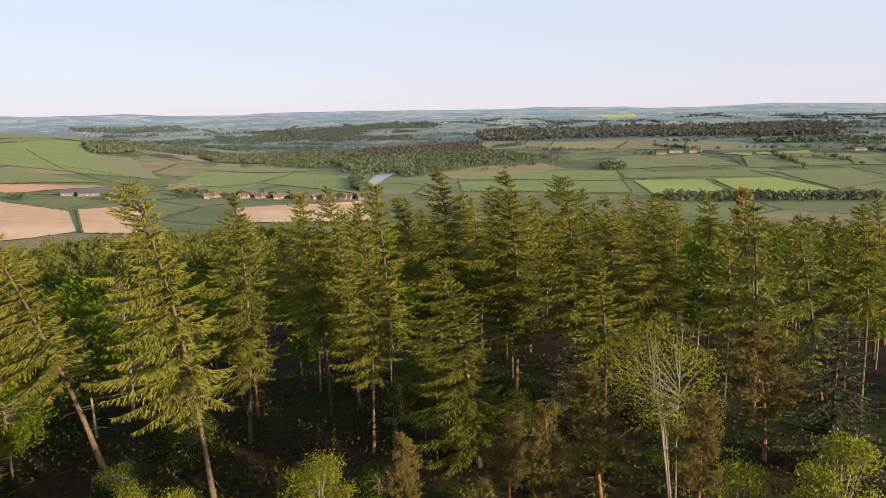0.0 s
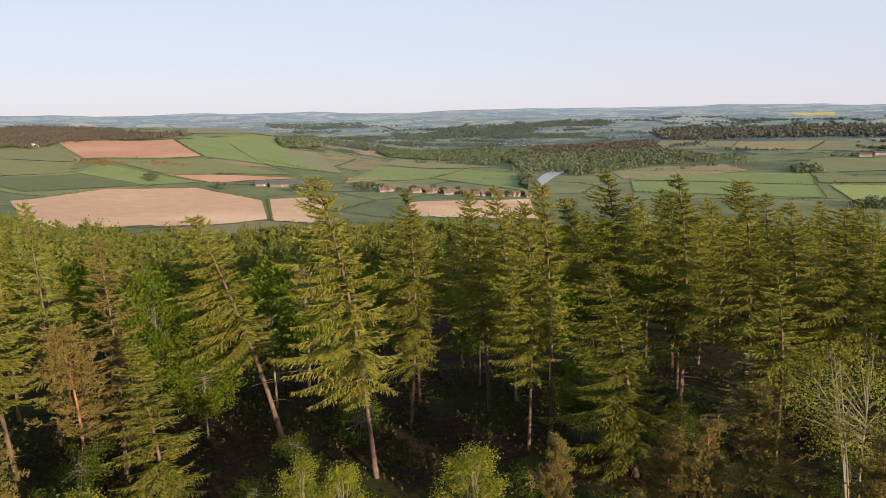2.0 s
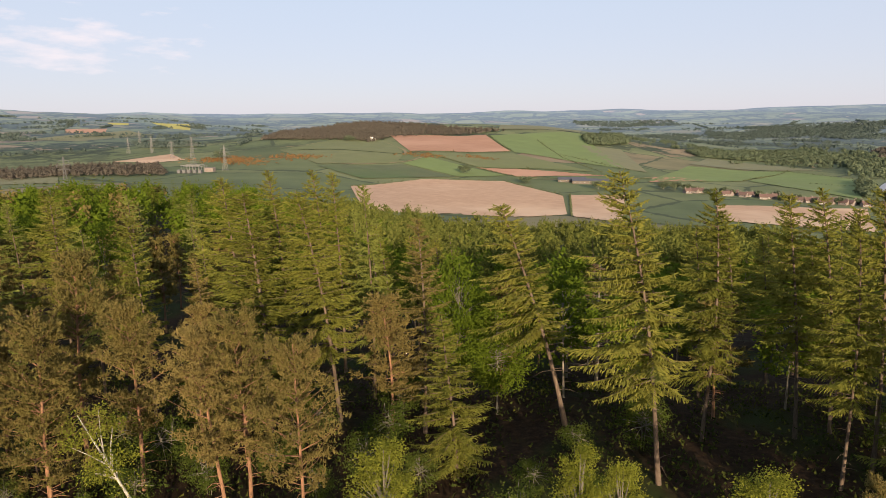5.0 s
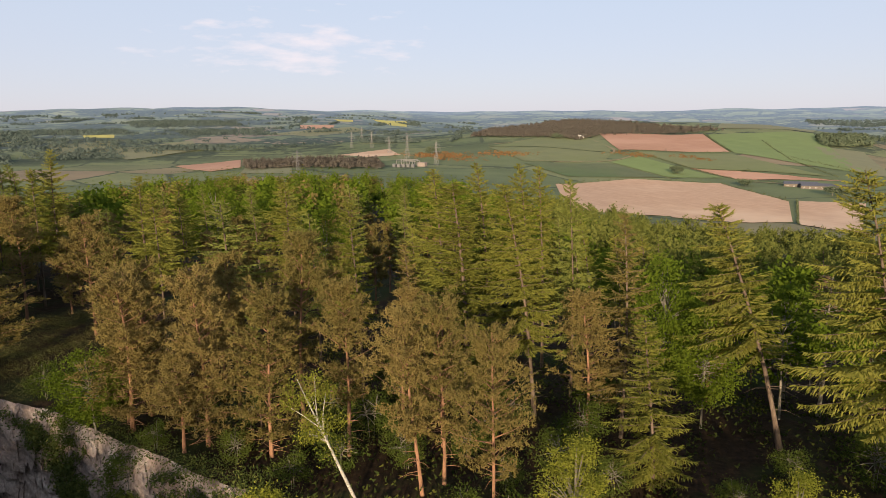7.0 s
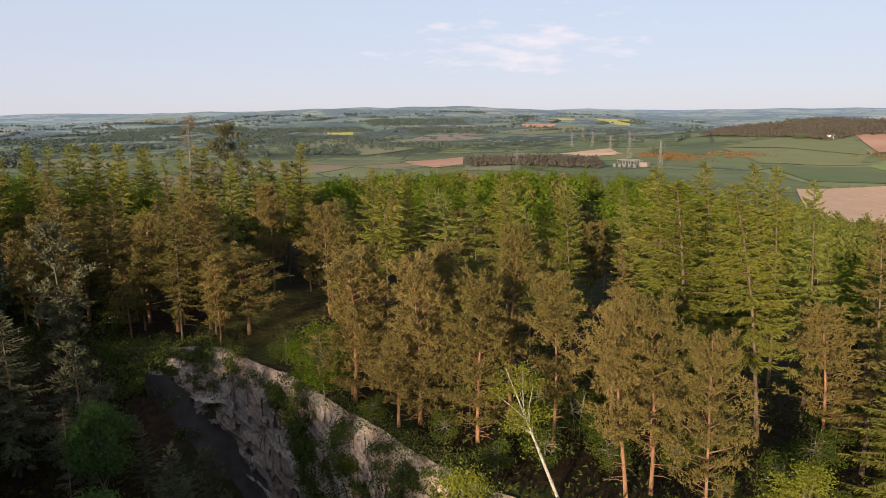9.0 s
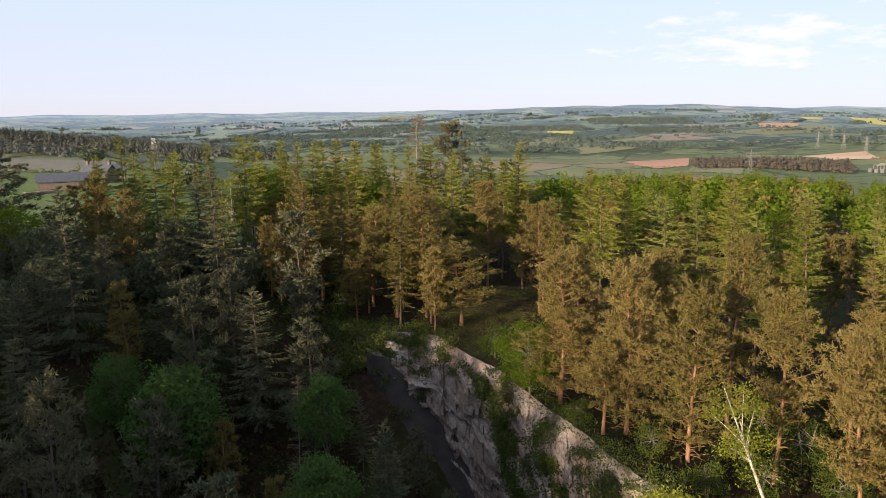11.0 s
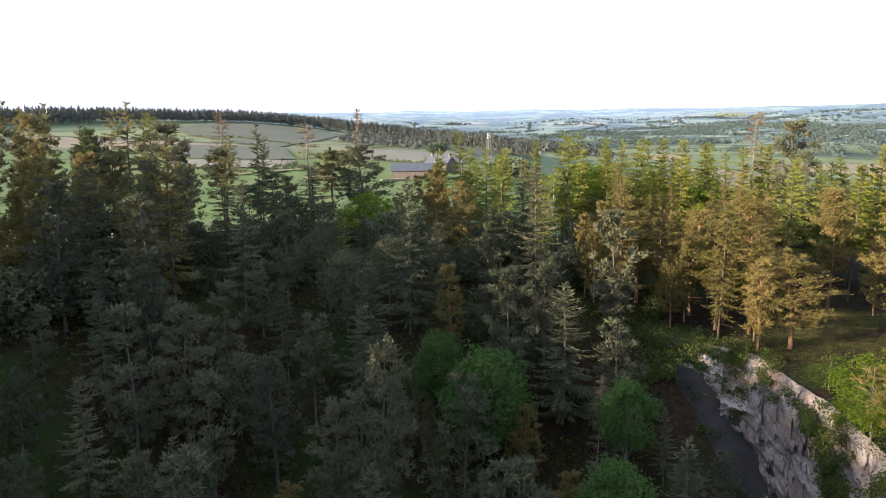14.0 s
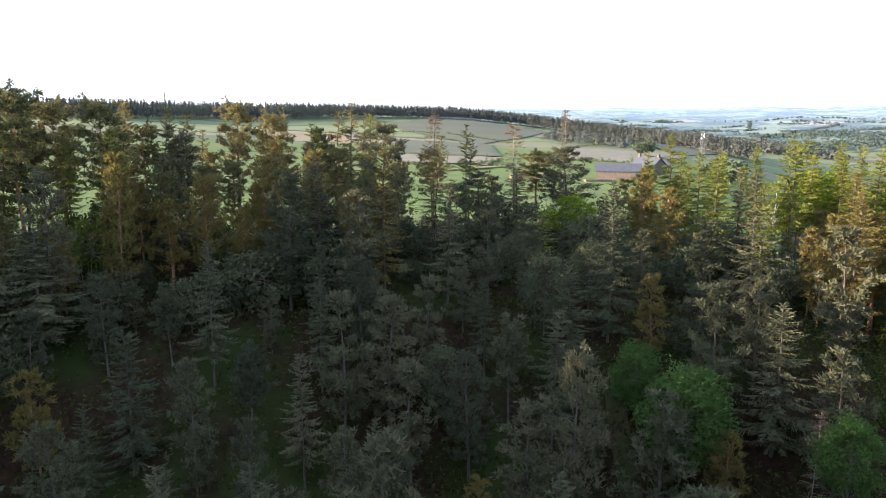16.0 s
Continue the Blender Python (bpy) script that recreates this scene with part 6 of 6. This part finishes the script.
plant('larch_0', -47.1, 16.9, 10.5, 2.5, turn=-19, name='larch_tree')
plant('pine_2', -48.6, 11.7, 7.4, 4.6, turn=98, name='pine_tree')
plant('pine_thin_0', -57.2, 9.8, 6.9, 4.4, turn=-35, name='pine_tree')
plant('birch_leaning', -35.5, 18.5, 10.6, 3.4, lean=(-9.5, -19.4), turn=-28, name='birch_tree')
plant('sapling', -35.9, 12.4, 18.4, 4.8, turn=147, name='sapling')
plant('broadleaf_thin', -109.6, -10.5, 13.3, 8.0, turn=-105, name='broadleaf_tree')
plant('birch', -96.8, -29.1, 12.7, 5.7, lean=(-0.2, 0.7), turn=49, name='birch_tree')
plant('broadleaf_fresh', -57.4, -23.5, 12.4, 7.6, lean=(-0.4, 1.0), turn=-112, name='broadleaf_tree')
plant('broadleaf_fresh', -59.5, -29.2, 8.5, 4.4, turn=-133, name='broadleaf_tree')
plant('spruce_dark_0', -63.2, -17.6, 14.0, 7.0, turn=12, name='spruce_tree')
plant('fresh_tall', -57.4, -10.3, 13.1, 4.7, turn=-133, name='broadleaf_tree')
plant('fresh_tall', -47.4, -9.1, 13.3, 5.4, turn=77, name='broadleaf_tree')
plant('spruce_dark_0', -49.1, -4.8, 13.4, 4.4, turn=22, name='spruce_tree')
plant('spruce_dark_0', -58.0, -36.1, 12.6, 6.1, turn=3, name='spruce_tree')
plant('larch_1', -108.4, -47.3, 13.2, 5.7, turn=-11, name='larch_tree')
plant('broadleaf_0', -111.5, -13.7, 15.3, 5.4, turn=-49, name='broadleaf_tree')
plant('larch_0', -111.8, -9.9, 17.7, 5.4, turn=16, name='larch_tree')
plant('larch_1', -112.5, -25.0, 16.8, 6.5, turn=15, name='larch_tree')
plant('larch_1', -116.6, -20.1, 18.3, 5.7, turn=20, name='larch_tree')
plant('birch', -94.8, -9.1, 12.5, 3.8, turn=91, name='birch_tree')
plant('larch_0', -100.9, -49.2, 11.5, 5.4, turn=-12, name='larch_tree')
plant('larch_0', -101.2, -38.7, 12.7, 6.1, turn=-13, name='larch_tree')
plant('dead_conifer', -56.9, -12.7, 13.2, 2.5, turn=-126, name='dead_tree')
plant('pine_ridge', -25.6, -84.4, 20.0, 7.1, turn=28, name='pine_tree')
plant('pine_ridge', -30.6, -87.0, 17.8, 5.9, turn=154, name='pine_tree')
plant('pine_ridge', -33.0, -81.8, 19.2, 6.4, turn=-91, name='pine_tree')
plant('larch_ridge', -36.6, -84.6, 18.0, 5.9, turn=-23, name='larch_tree')
plant('larch_ridge', -43.6, -87.9, 17.2, 5.5, turn=-10, name='larch_tree')
plant('pine_ridge', -40.9, -87.0, 14.8, 5.4, turn=49, name='pine_tree')
plant('larch_ridge', -45.0, -85.0, 16.3, 6.2, turn=21, name='larch_tree')
plant('pine_ridge', -50.4, -81.8, 18.3, 5.8, turn=-98, name='pine_tree')
plant('pine_ridge', -56.5, -82.6, 16.7, 5.6, turn=-112, name='pine_tree')
plant('larch_ridge', -60.7, -87.0, 18.3, 5.1, turn=-13, name='larch_tree')
plant('larch_ridge', -65.8, -80.6, 17.2, 6.7, turn=-6, name='larch_tree')
plant('larch_ridge', -66.6, -87.6, 15.6, 5.3, turn=13, name='larch_tree')
plant('pine_shade', -57.2, -61.5, 18.4, 8.1, turn=-70, name='pine_tree')
plant('dead_conifer', -73.2, -68.1, 17.2, 5.6, turn=-133, name='dead_tree')
plant('larch_ridge', -76.3, -64.6, 15.4, 4.4, turn=23, name='larch_tree')
plant('dead_conifer', -78.9, -58.0, 16.1, 5.5, turn=147, name='dead_tree')
plant('pine_ridge', -71.7, -66.8, 12.3, 4.7, turn=35, name='pine_tree')
plant('spruce_dark_1', -79.1, -57.7, 9.8, 6.3, turn=5, name='spruce_tree')
plant('dead_conifer', -86.0, -54.6, 18.0, 3.3, turn=-154, name='dead_tree')
plant('pine_shade', -85.5, -53.6, 12.6, 8.9, turn=119, name='pine_tree')
plant('pine_ridge', -85.7, -58.8, 11.6, 6.3, turn=-35, name='pine_tree')
plant('pine_shade', -75.3, -61.1, 9.2, 6.3, turn=154, name='pine_tree')
plant('broadleaf_thin', -78.1, -48.4, 7.7, 6.7, turn=154, name='broadleaf_tree')
plant('larch_1', -69.5, -47.0, 7.6, 4.1, turn=23, name='larch_tree')
plant('pine_1', -39.7, -71.9, 13.6, 5.3, turn=-91, name='pine_tree')
plant('pine_1', -46.4, -70.1, 12.3, 4.7, turn=168, name='pine_tree')
plant('spruce_dark_1', -49.0, -63.4, 15.9, 7.1, turn=1, name='spruce_tree')
plant('pine_shade', -45.0, -63.8, 15.2, 6.3, turn=-28, name='pine_tree')
plant('pine_shade', -23.6, -72.5, 16.6, 5.5, turn=-49, name='pine_tree')
plant('pine_thin_1', -31.0, -74.0, 16.8, 5.1, turn=7, name='pine_tree')
plant('pine_shade', -66.8, -26.4, 7.8, 6.5, turn=-21, name='pine_tree')
plant('pine_shade', -44.4, -47.5, 13.5, 6.5, turn=-56, name='pine_tree')
plant('spruce_dark_0', -24.3, -59.4, 13.5, 5.9, turn=-20, name='pine_tree')
plant('pine_shade', -27.5, -54.6, 13.2, 4.7, turn=84, name='pine_tree')
plant('spruce_dark_1', -35.5, -49.7, 12.8, 4.7, turn=10, name='pine_tree')
plant('pine_shade', -46.6, -39.3, 12.6, 5.7, turn=-175, name='pine_tree')
plant('pine_shade', -45.9, -31.9, 13.2, 6.4, turn=-154, name='pine_tree')
plant('pine_shade', -33.4, -41.2, 13.0, 5.2, turn=77, name='pine_tree')
plant('pine_shade', -36.4, -38.5, 13.0, 4.7, turn=-161, name='pine_tree')
plant('pine_shade', -28.5, -47.2, 13.2, 3.9, turn=154, name='pine_tree')
plant('pine_shade', -16.5, -55.8, 12.7, 5.5, turn=119, name='pine_tree')
plant('pine_shade', -47.1, -28.2, 18.4, 6.1, turn=-126, name='pine_tree')
plant('spruce_dark_1', -21.7, -71.0, 13.1, 10.2, turn=-13, name='spruce_tree')
plant('spruce_dark_0', -47.9, -4.4, 15.6, 5.1, turn=-3, name='spruce_tree')
# ---------------------------------------------------------------- the rest of the wood
wood_rng = random.Random(7)
GRID = {}
for q in PLANTED:
    GRID.setdefault((int(q[0] // 8), int(q[1] // 8)), []).append(q)


def clear_of(x, y, gap):
    i, j = int(x // 8), int(y // 8)
    return all(math.hypot(x - u, y - v) > gap for a in (i - 1, i, i + 1) for b in (j - 1, j, j + 1) for u, v in GRID.get((a, b), ()))


def scatter(bearing0, bearing1, d0, d1, gap, tries, kinds, heights, chance=None, name="tree"):
    """Plants trees at random between two bearings and distances, no closer than gap."""
    for _ in range(tries):
        b = wood_rng.uniform(bearing0, bearing1)
        d = math.sqrt(wood_rng.uniform(d0 * d0, d1 * d1))
        x, y = spot(b, d)
        if not clear_of(x, y, gap) or (chance and not chance(b, d)):
            continue
        kind = wood_rng.choice(kinds)
        h = wood_rng.uniform(*heights) * (0.92 if "pine_dark" in kind else 0.72 if "pine" in kind else 0.75 if ("broad" in kind) else 1.0)
        turn = wood_rng.uniform(-25, 25) if "spruce" in kind or "larch" in kind else wood_rng.uniform(0, 360)
        plant(kind, x, y, h, None, (wood_rng.uniform(-2, 1), wood_rng.uniform(-1, 1)), turn, kind.split("_")[0] + "_tree")
        GRID.setdefault((int(x // 8), int(y // 8)), []).append((x, y))


def off_quarry(b, d):
    rim = float(np.interp(b, RIM_AT, RIM_D))
    if 66 < b < 101 and d < rim + 2.5:
        return False
    return not (81 < b < 91 and 66 < d < 94)


scatter(52, 80, 38, 62, 4.2, 220, ["pine_thin_0", "spruce_brown", "pine_0", "spruce_brown"], (12, 16), off_quarry)
scatter(40, 80, 34, 60, 2.6, 170, ["shrub"], (2.4, 4), off_quarry)
scatter(46, 80, 36, 60, 3.2, 50, ["pine_thin_1", "pine_dark_0"], (7, 11), off_quarry)
scatter(90.5, 104, 73, 102, 2.9, 330, ["pine_thin_1", "spruce_brown", "spruce_brown", "pine_thin_0"], (11, 16), lambda b, d: d > float(np.interp(b, RIM_AT, RIM_D)) + 0.8)
scatter(66, 101, 42, 80, 2.0, 260, ["shrub"], (1.6, 3.6), lambda b, d: 0.4 < d - float(np.interp(b, RIM_AT, RIM_D)) < 4 and not 86 < b < 90)
scatter(80, 84.5, 44, 62, 1.6, 60, ["shrub"], (2.5, 5), lambda b, d: -4 < d - float(np.interp(b, RIM_AT, RIM_D)) < 0)
scatter(84, 106, 96, 128, 3.6, 420, ["larch_0", "larch_1", "spruce_thin_2", "broadleaf_thin", "larch_1"], (14, 19))
scatter(80, 92, 93, 125, 4.2, 160, ["pine_thin_0", "larch_1", "pine_thin_1"], (12, 16))
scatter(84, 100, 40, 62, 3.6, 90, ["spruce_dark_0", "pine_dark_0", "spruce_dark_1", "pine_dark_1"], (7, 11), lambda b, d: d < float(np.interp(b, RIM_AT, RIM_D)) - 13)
scatter(122, 168, 84, 108, 5.0, 75, ["pine_ridge", "larch_ridge", "pine_dark_2", "pine_ridge", "pine_shade"], (13, 18))
scatter(-34, 40, 32, 58, 4.0, 60, ["shrub"], (2.5, 4.5))
SUNNY = ["spruce_thin_0", "spruce_thin_1", "spruce_thin_2", "spruce_thin_0", "larch_0", "broadleaf_thin", "pine_thin_0"]
scatter(-36, 18, 56, 115, 5.0, 700, SUNNY, (15, 19))
scatter(18, 46, 56, 115, 4.8, 420, ["broadleaf_thin", "broadleaf_thin", "spruce_thin_2", "pine_thin_1", "larch_1"], (13, 17))
scatter(46, 100, 58, 120, 5.1, 800, ["larch_0", "larch_1", "spruce_thin_0", "broadleaf_thin", "pine_thin_0", "pine_thin_1", "pine_thin_0"], (13, 17), off_quarry)
scatter(100, 118, 84, 135, 4.4, 300, ["larch_1", "larch_1", "larch_0", "spruce_dark_1", "pine_thin_1"], (12, 16), lambda b, d: d < 128 - (b - 100) * 1.2)
scatter(137, 170, 78, 104, 3.3, 330, ["pine_ridge", "larch_ridge", "pine_thin_0", "pine_ridge", "spruce_brown", "pine_thin_1", "larch_1"], (13, 18.5))
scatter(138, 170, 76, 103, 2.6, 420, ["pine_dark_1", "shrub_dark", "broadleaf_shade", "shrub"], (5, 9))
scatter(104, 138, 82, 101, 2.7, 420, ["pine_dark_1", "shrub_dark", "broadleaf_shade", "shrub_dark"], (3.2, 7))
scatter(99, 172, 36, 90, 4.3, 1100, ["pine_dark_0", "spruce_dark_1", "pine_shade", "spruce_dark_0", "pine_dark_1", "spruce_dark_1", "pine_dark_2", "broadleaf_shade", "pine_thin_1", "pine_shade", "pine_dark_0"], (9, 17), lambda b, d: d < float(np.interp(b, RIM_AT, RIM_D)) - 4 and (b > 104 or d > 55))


# ---------------------------------------------------------------- canopy farther off
def light_conifer(rng, tiers, per):
    s = Solid()
    for k in range(tiers):
        u = k / tiers
        a = np.arange(per) * 2 * math.pi / per + k * 1.3 + rng.normal(0, 0.3, per)
        r = 0.17 * (1 - u) ** 0.8 * rng.uniform(0.7, 1.25, per) + 0.012
        out = np.stack([np.cos(a), np.sin(a), rng.uniform(-0.45, 0.1, per)], 1)
        side = np.stack([-np.sin(a), np.cos(a), rng.uniform(-0.8, 0.8, per)], 1)
        root = np.tile((0, 0, 0.2 + 0.8 * u), (per, 1))
        s.sprays(root + out * (r * 0.15)[:, None], unit(out), unit(side), r * 0.9, r * 0.15)
        for q in (-1, 1):
            s.sprays(root + out * (r * 0.45)[:, None], unit(out + side * q * 0.8 - Z * 0.35), unit(side - Z * q * 0.4), r * 0.5, r * 0.12)
    return np.concatenate(s.v)


def light_broadleaf(rng, n):
    s = Solid()
    c = unit(rng.normal(0, 1, (16, 3))) * rng.uniform(0.5, 1, (16, 1)) * np.array((0.25, 0.25, 0.34)) + Z * 0.60
    at = c[np.arange(n) % 16] + rng.normal(0, 0.058, (n, 3))
    w = unit(rng.normal(0, 1, (n, 3)) + Z * 0.3)
    s.sprays(at, w, unit(np.cross(w, rng.normal(0, 1, (n, 3)))), 0.062, 0.025)
    return np.concatenate(s.v)


def canopy(label, mat, model, zones, gap, height, seed, share, wide=1.0):
    """One mass of trees: the model repeated over zones of bearing and distance."""
    rng = np.random.default_rng(seed)
    out = []
    for b0, b1, d0, d1 in zones:
        n = int(radians(b1 - b0) * (d1 * d1 - d0 * d0) / 2 / gap ** 2 * share)
        b, d = np.radians(rng.uniform(b0, b1, n)), np.sqrt(rng.uniform(d0 * d0, d1 * d1, n))
        x, y = -np.sin(b) * d, np.cos(b) * d
        z = ground_z(x, y) - 0.5
        h = height * rng.uniform(0.75, 1.15, n)
        a = rng.uniform(0, 6.28, n)
        m = model[rng.integers(0, len(model), n)]
        w = h * wide * rng.uniform(0.85, 1.2, n)
        px = (m[:, :, 0] * np.cos(a)[:, None] - m[:, :, 1] * np.sin(a)[:, None]) * w[:, None] + x[:, None]
        py = (m[:, :, 0] * np.sin(a)[:, None] + m[:, :, 1] * np.cos(a)[:, None]) * w[:, None] + y[:, None]
        out.append(np.stack([px, py, m[:, :, 2] * h[:, None] + z[:, None]], -1).reshape(-1, 3))
    v = np.concatenate(out)
    f = np.arange(len(v)).reshape(-1, 3)
    return tagged(new("tree_canopy", mesh("tree_canopy", v, f.tolist(), mat)), label, "woodland", kind="stuff")


mr = np.random.default_rng(21)
conifers = np.array([light_conifer(mr, 15, 6) for _ in range(6)])
broads = np.array([light_broadleaf(mr, 400) for _ in range(6)])
FAR_WOOD = ((-40, 14, 113, 330), (14, 46, 113, 260), (46, 92, 118, 330), (92, 104, 128, 260))
canopy("spruce tops of the wood on the hillside", SPRUCE_GREEN, conifers, FAR_WOOD, 8.0, 15, 31, 0.26)
canopy("larch tops of the wood on the hillside", LARCH_GREEN, conifers, FAR_WOOD, 8.0, 14, 32, 0.22)
canopy("broad-leaved tops of the wood on the hillside", BROAD_GREEN, broads, FAR_WOOD, 8.0, 13, 33, 0.48)
canopy("brown pine tops of the wood on the hillside", PINE_GREEN, broads, FAR_WOOD, 8.0, 12, 34, 0.15)
canopy("broad-leaved trees on the lower slope", SLOPE_GREEN, broads, ((12, 46, 165, 392),), 8.0, 16, 41, 1.0, 0.8)
# added out-of-view trees; their heights set how far the sun is blocked
for words, b0, b1, d0, d1, gap, tall, seed in (("unseen low trees, kept short to let sun reach the ridge", 172, 181, 84, 128, 4.4, 9, 39), ("unseen tall trees set to shade the quarry", 181, 192, 84, 128, 3.8, 25, 37),
                                               ("unseen trees set to shade the clearing and rim", 192, 197.5, 82, 126, 3.6, 19, 38), ("unseen trees set to shade the rock face", 197.5, 203, 82, 126, 3.6, 23, 40),
                                               ("unseen trees set to shade the right end of the face", 203, 215, 82, 126, 3.6, 24, 35), ("unseen outer trees set between the sun and the wood", 215, 305, 70, 122, 5.2, 15, 36)):
    canopy(words, SHADED_NEEDLES, conifers, ((b0, b1, d0, d1),), gap, tall, seed, 1.0)
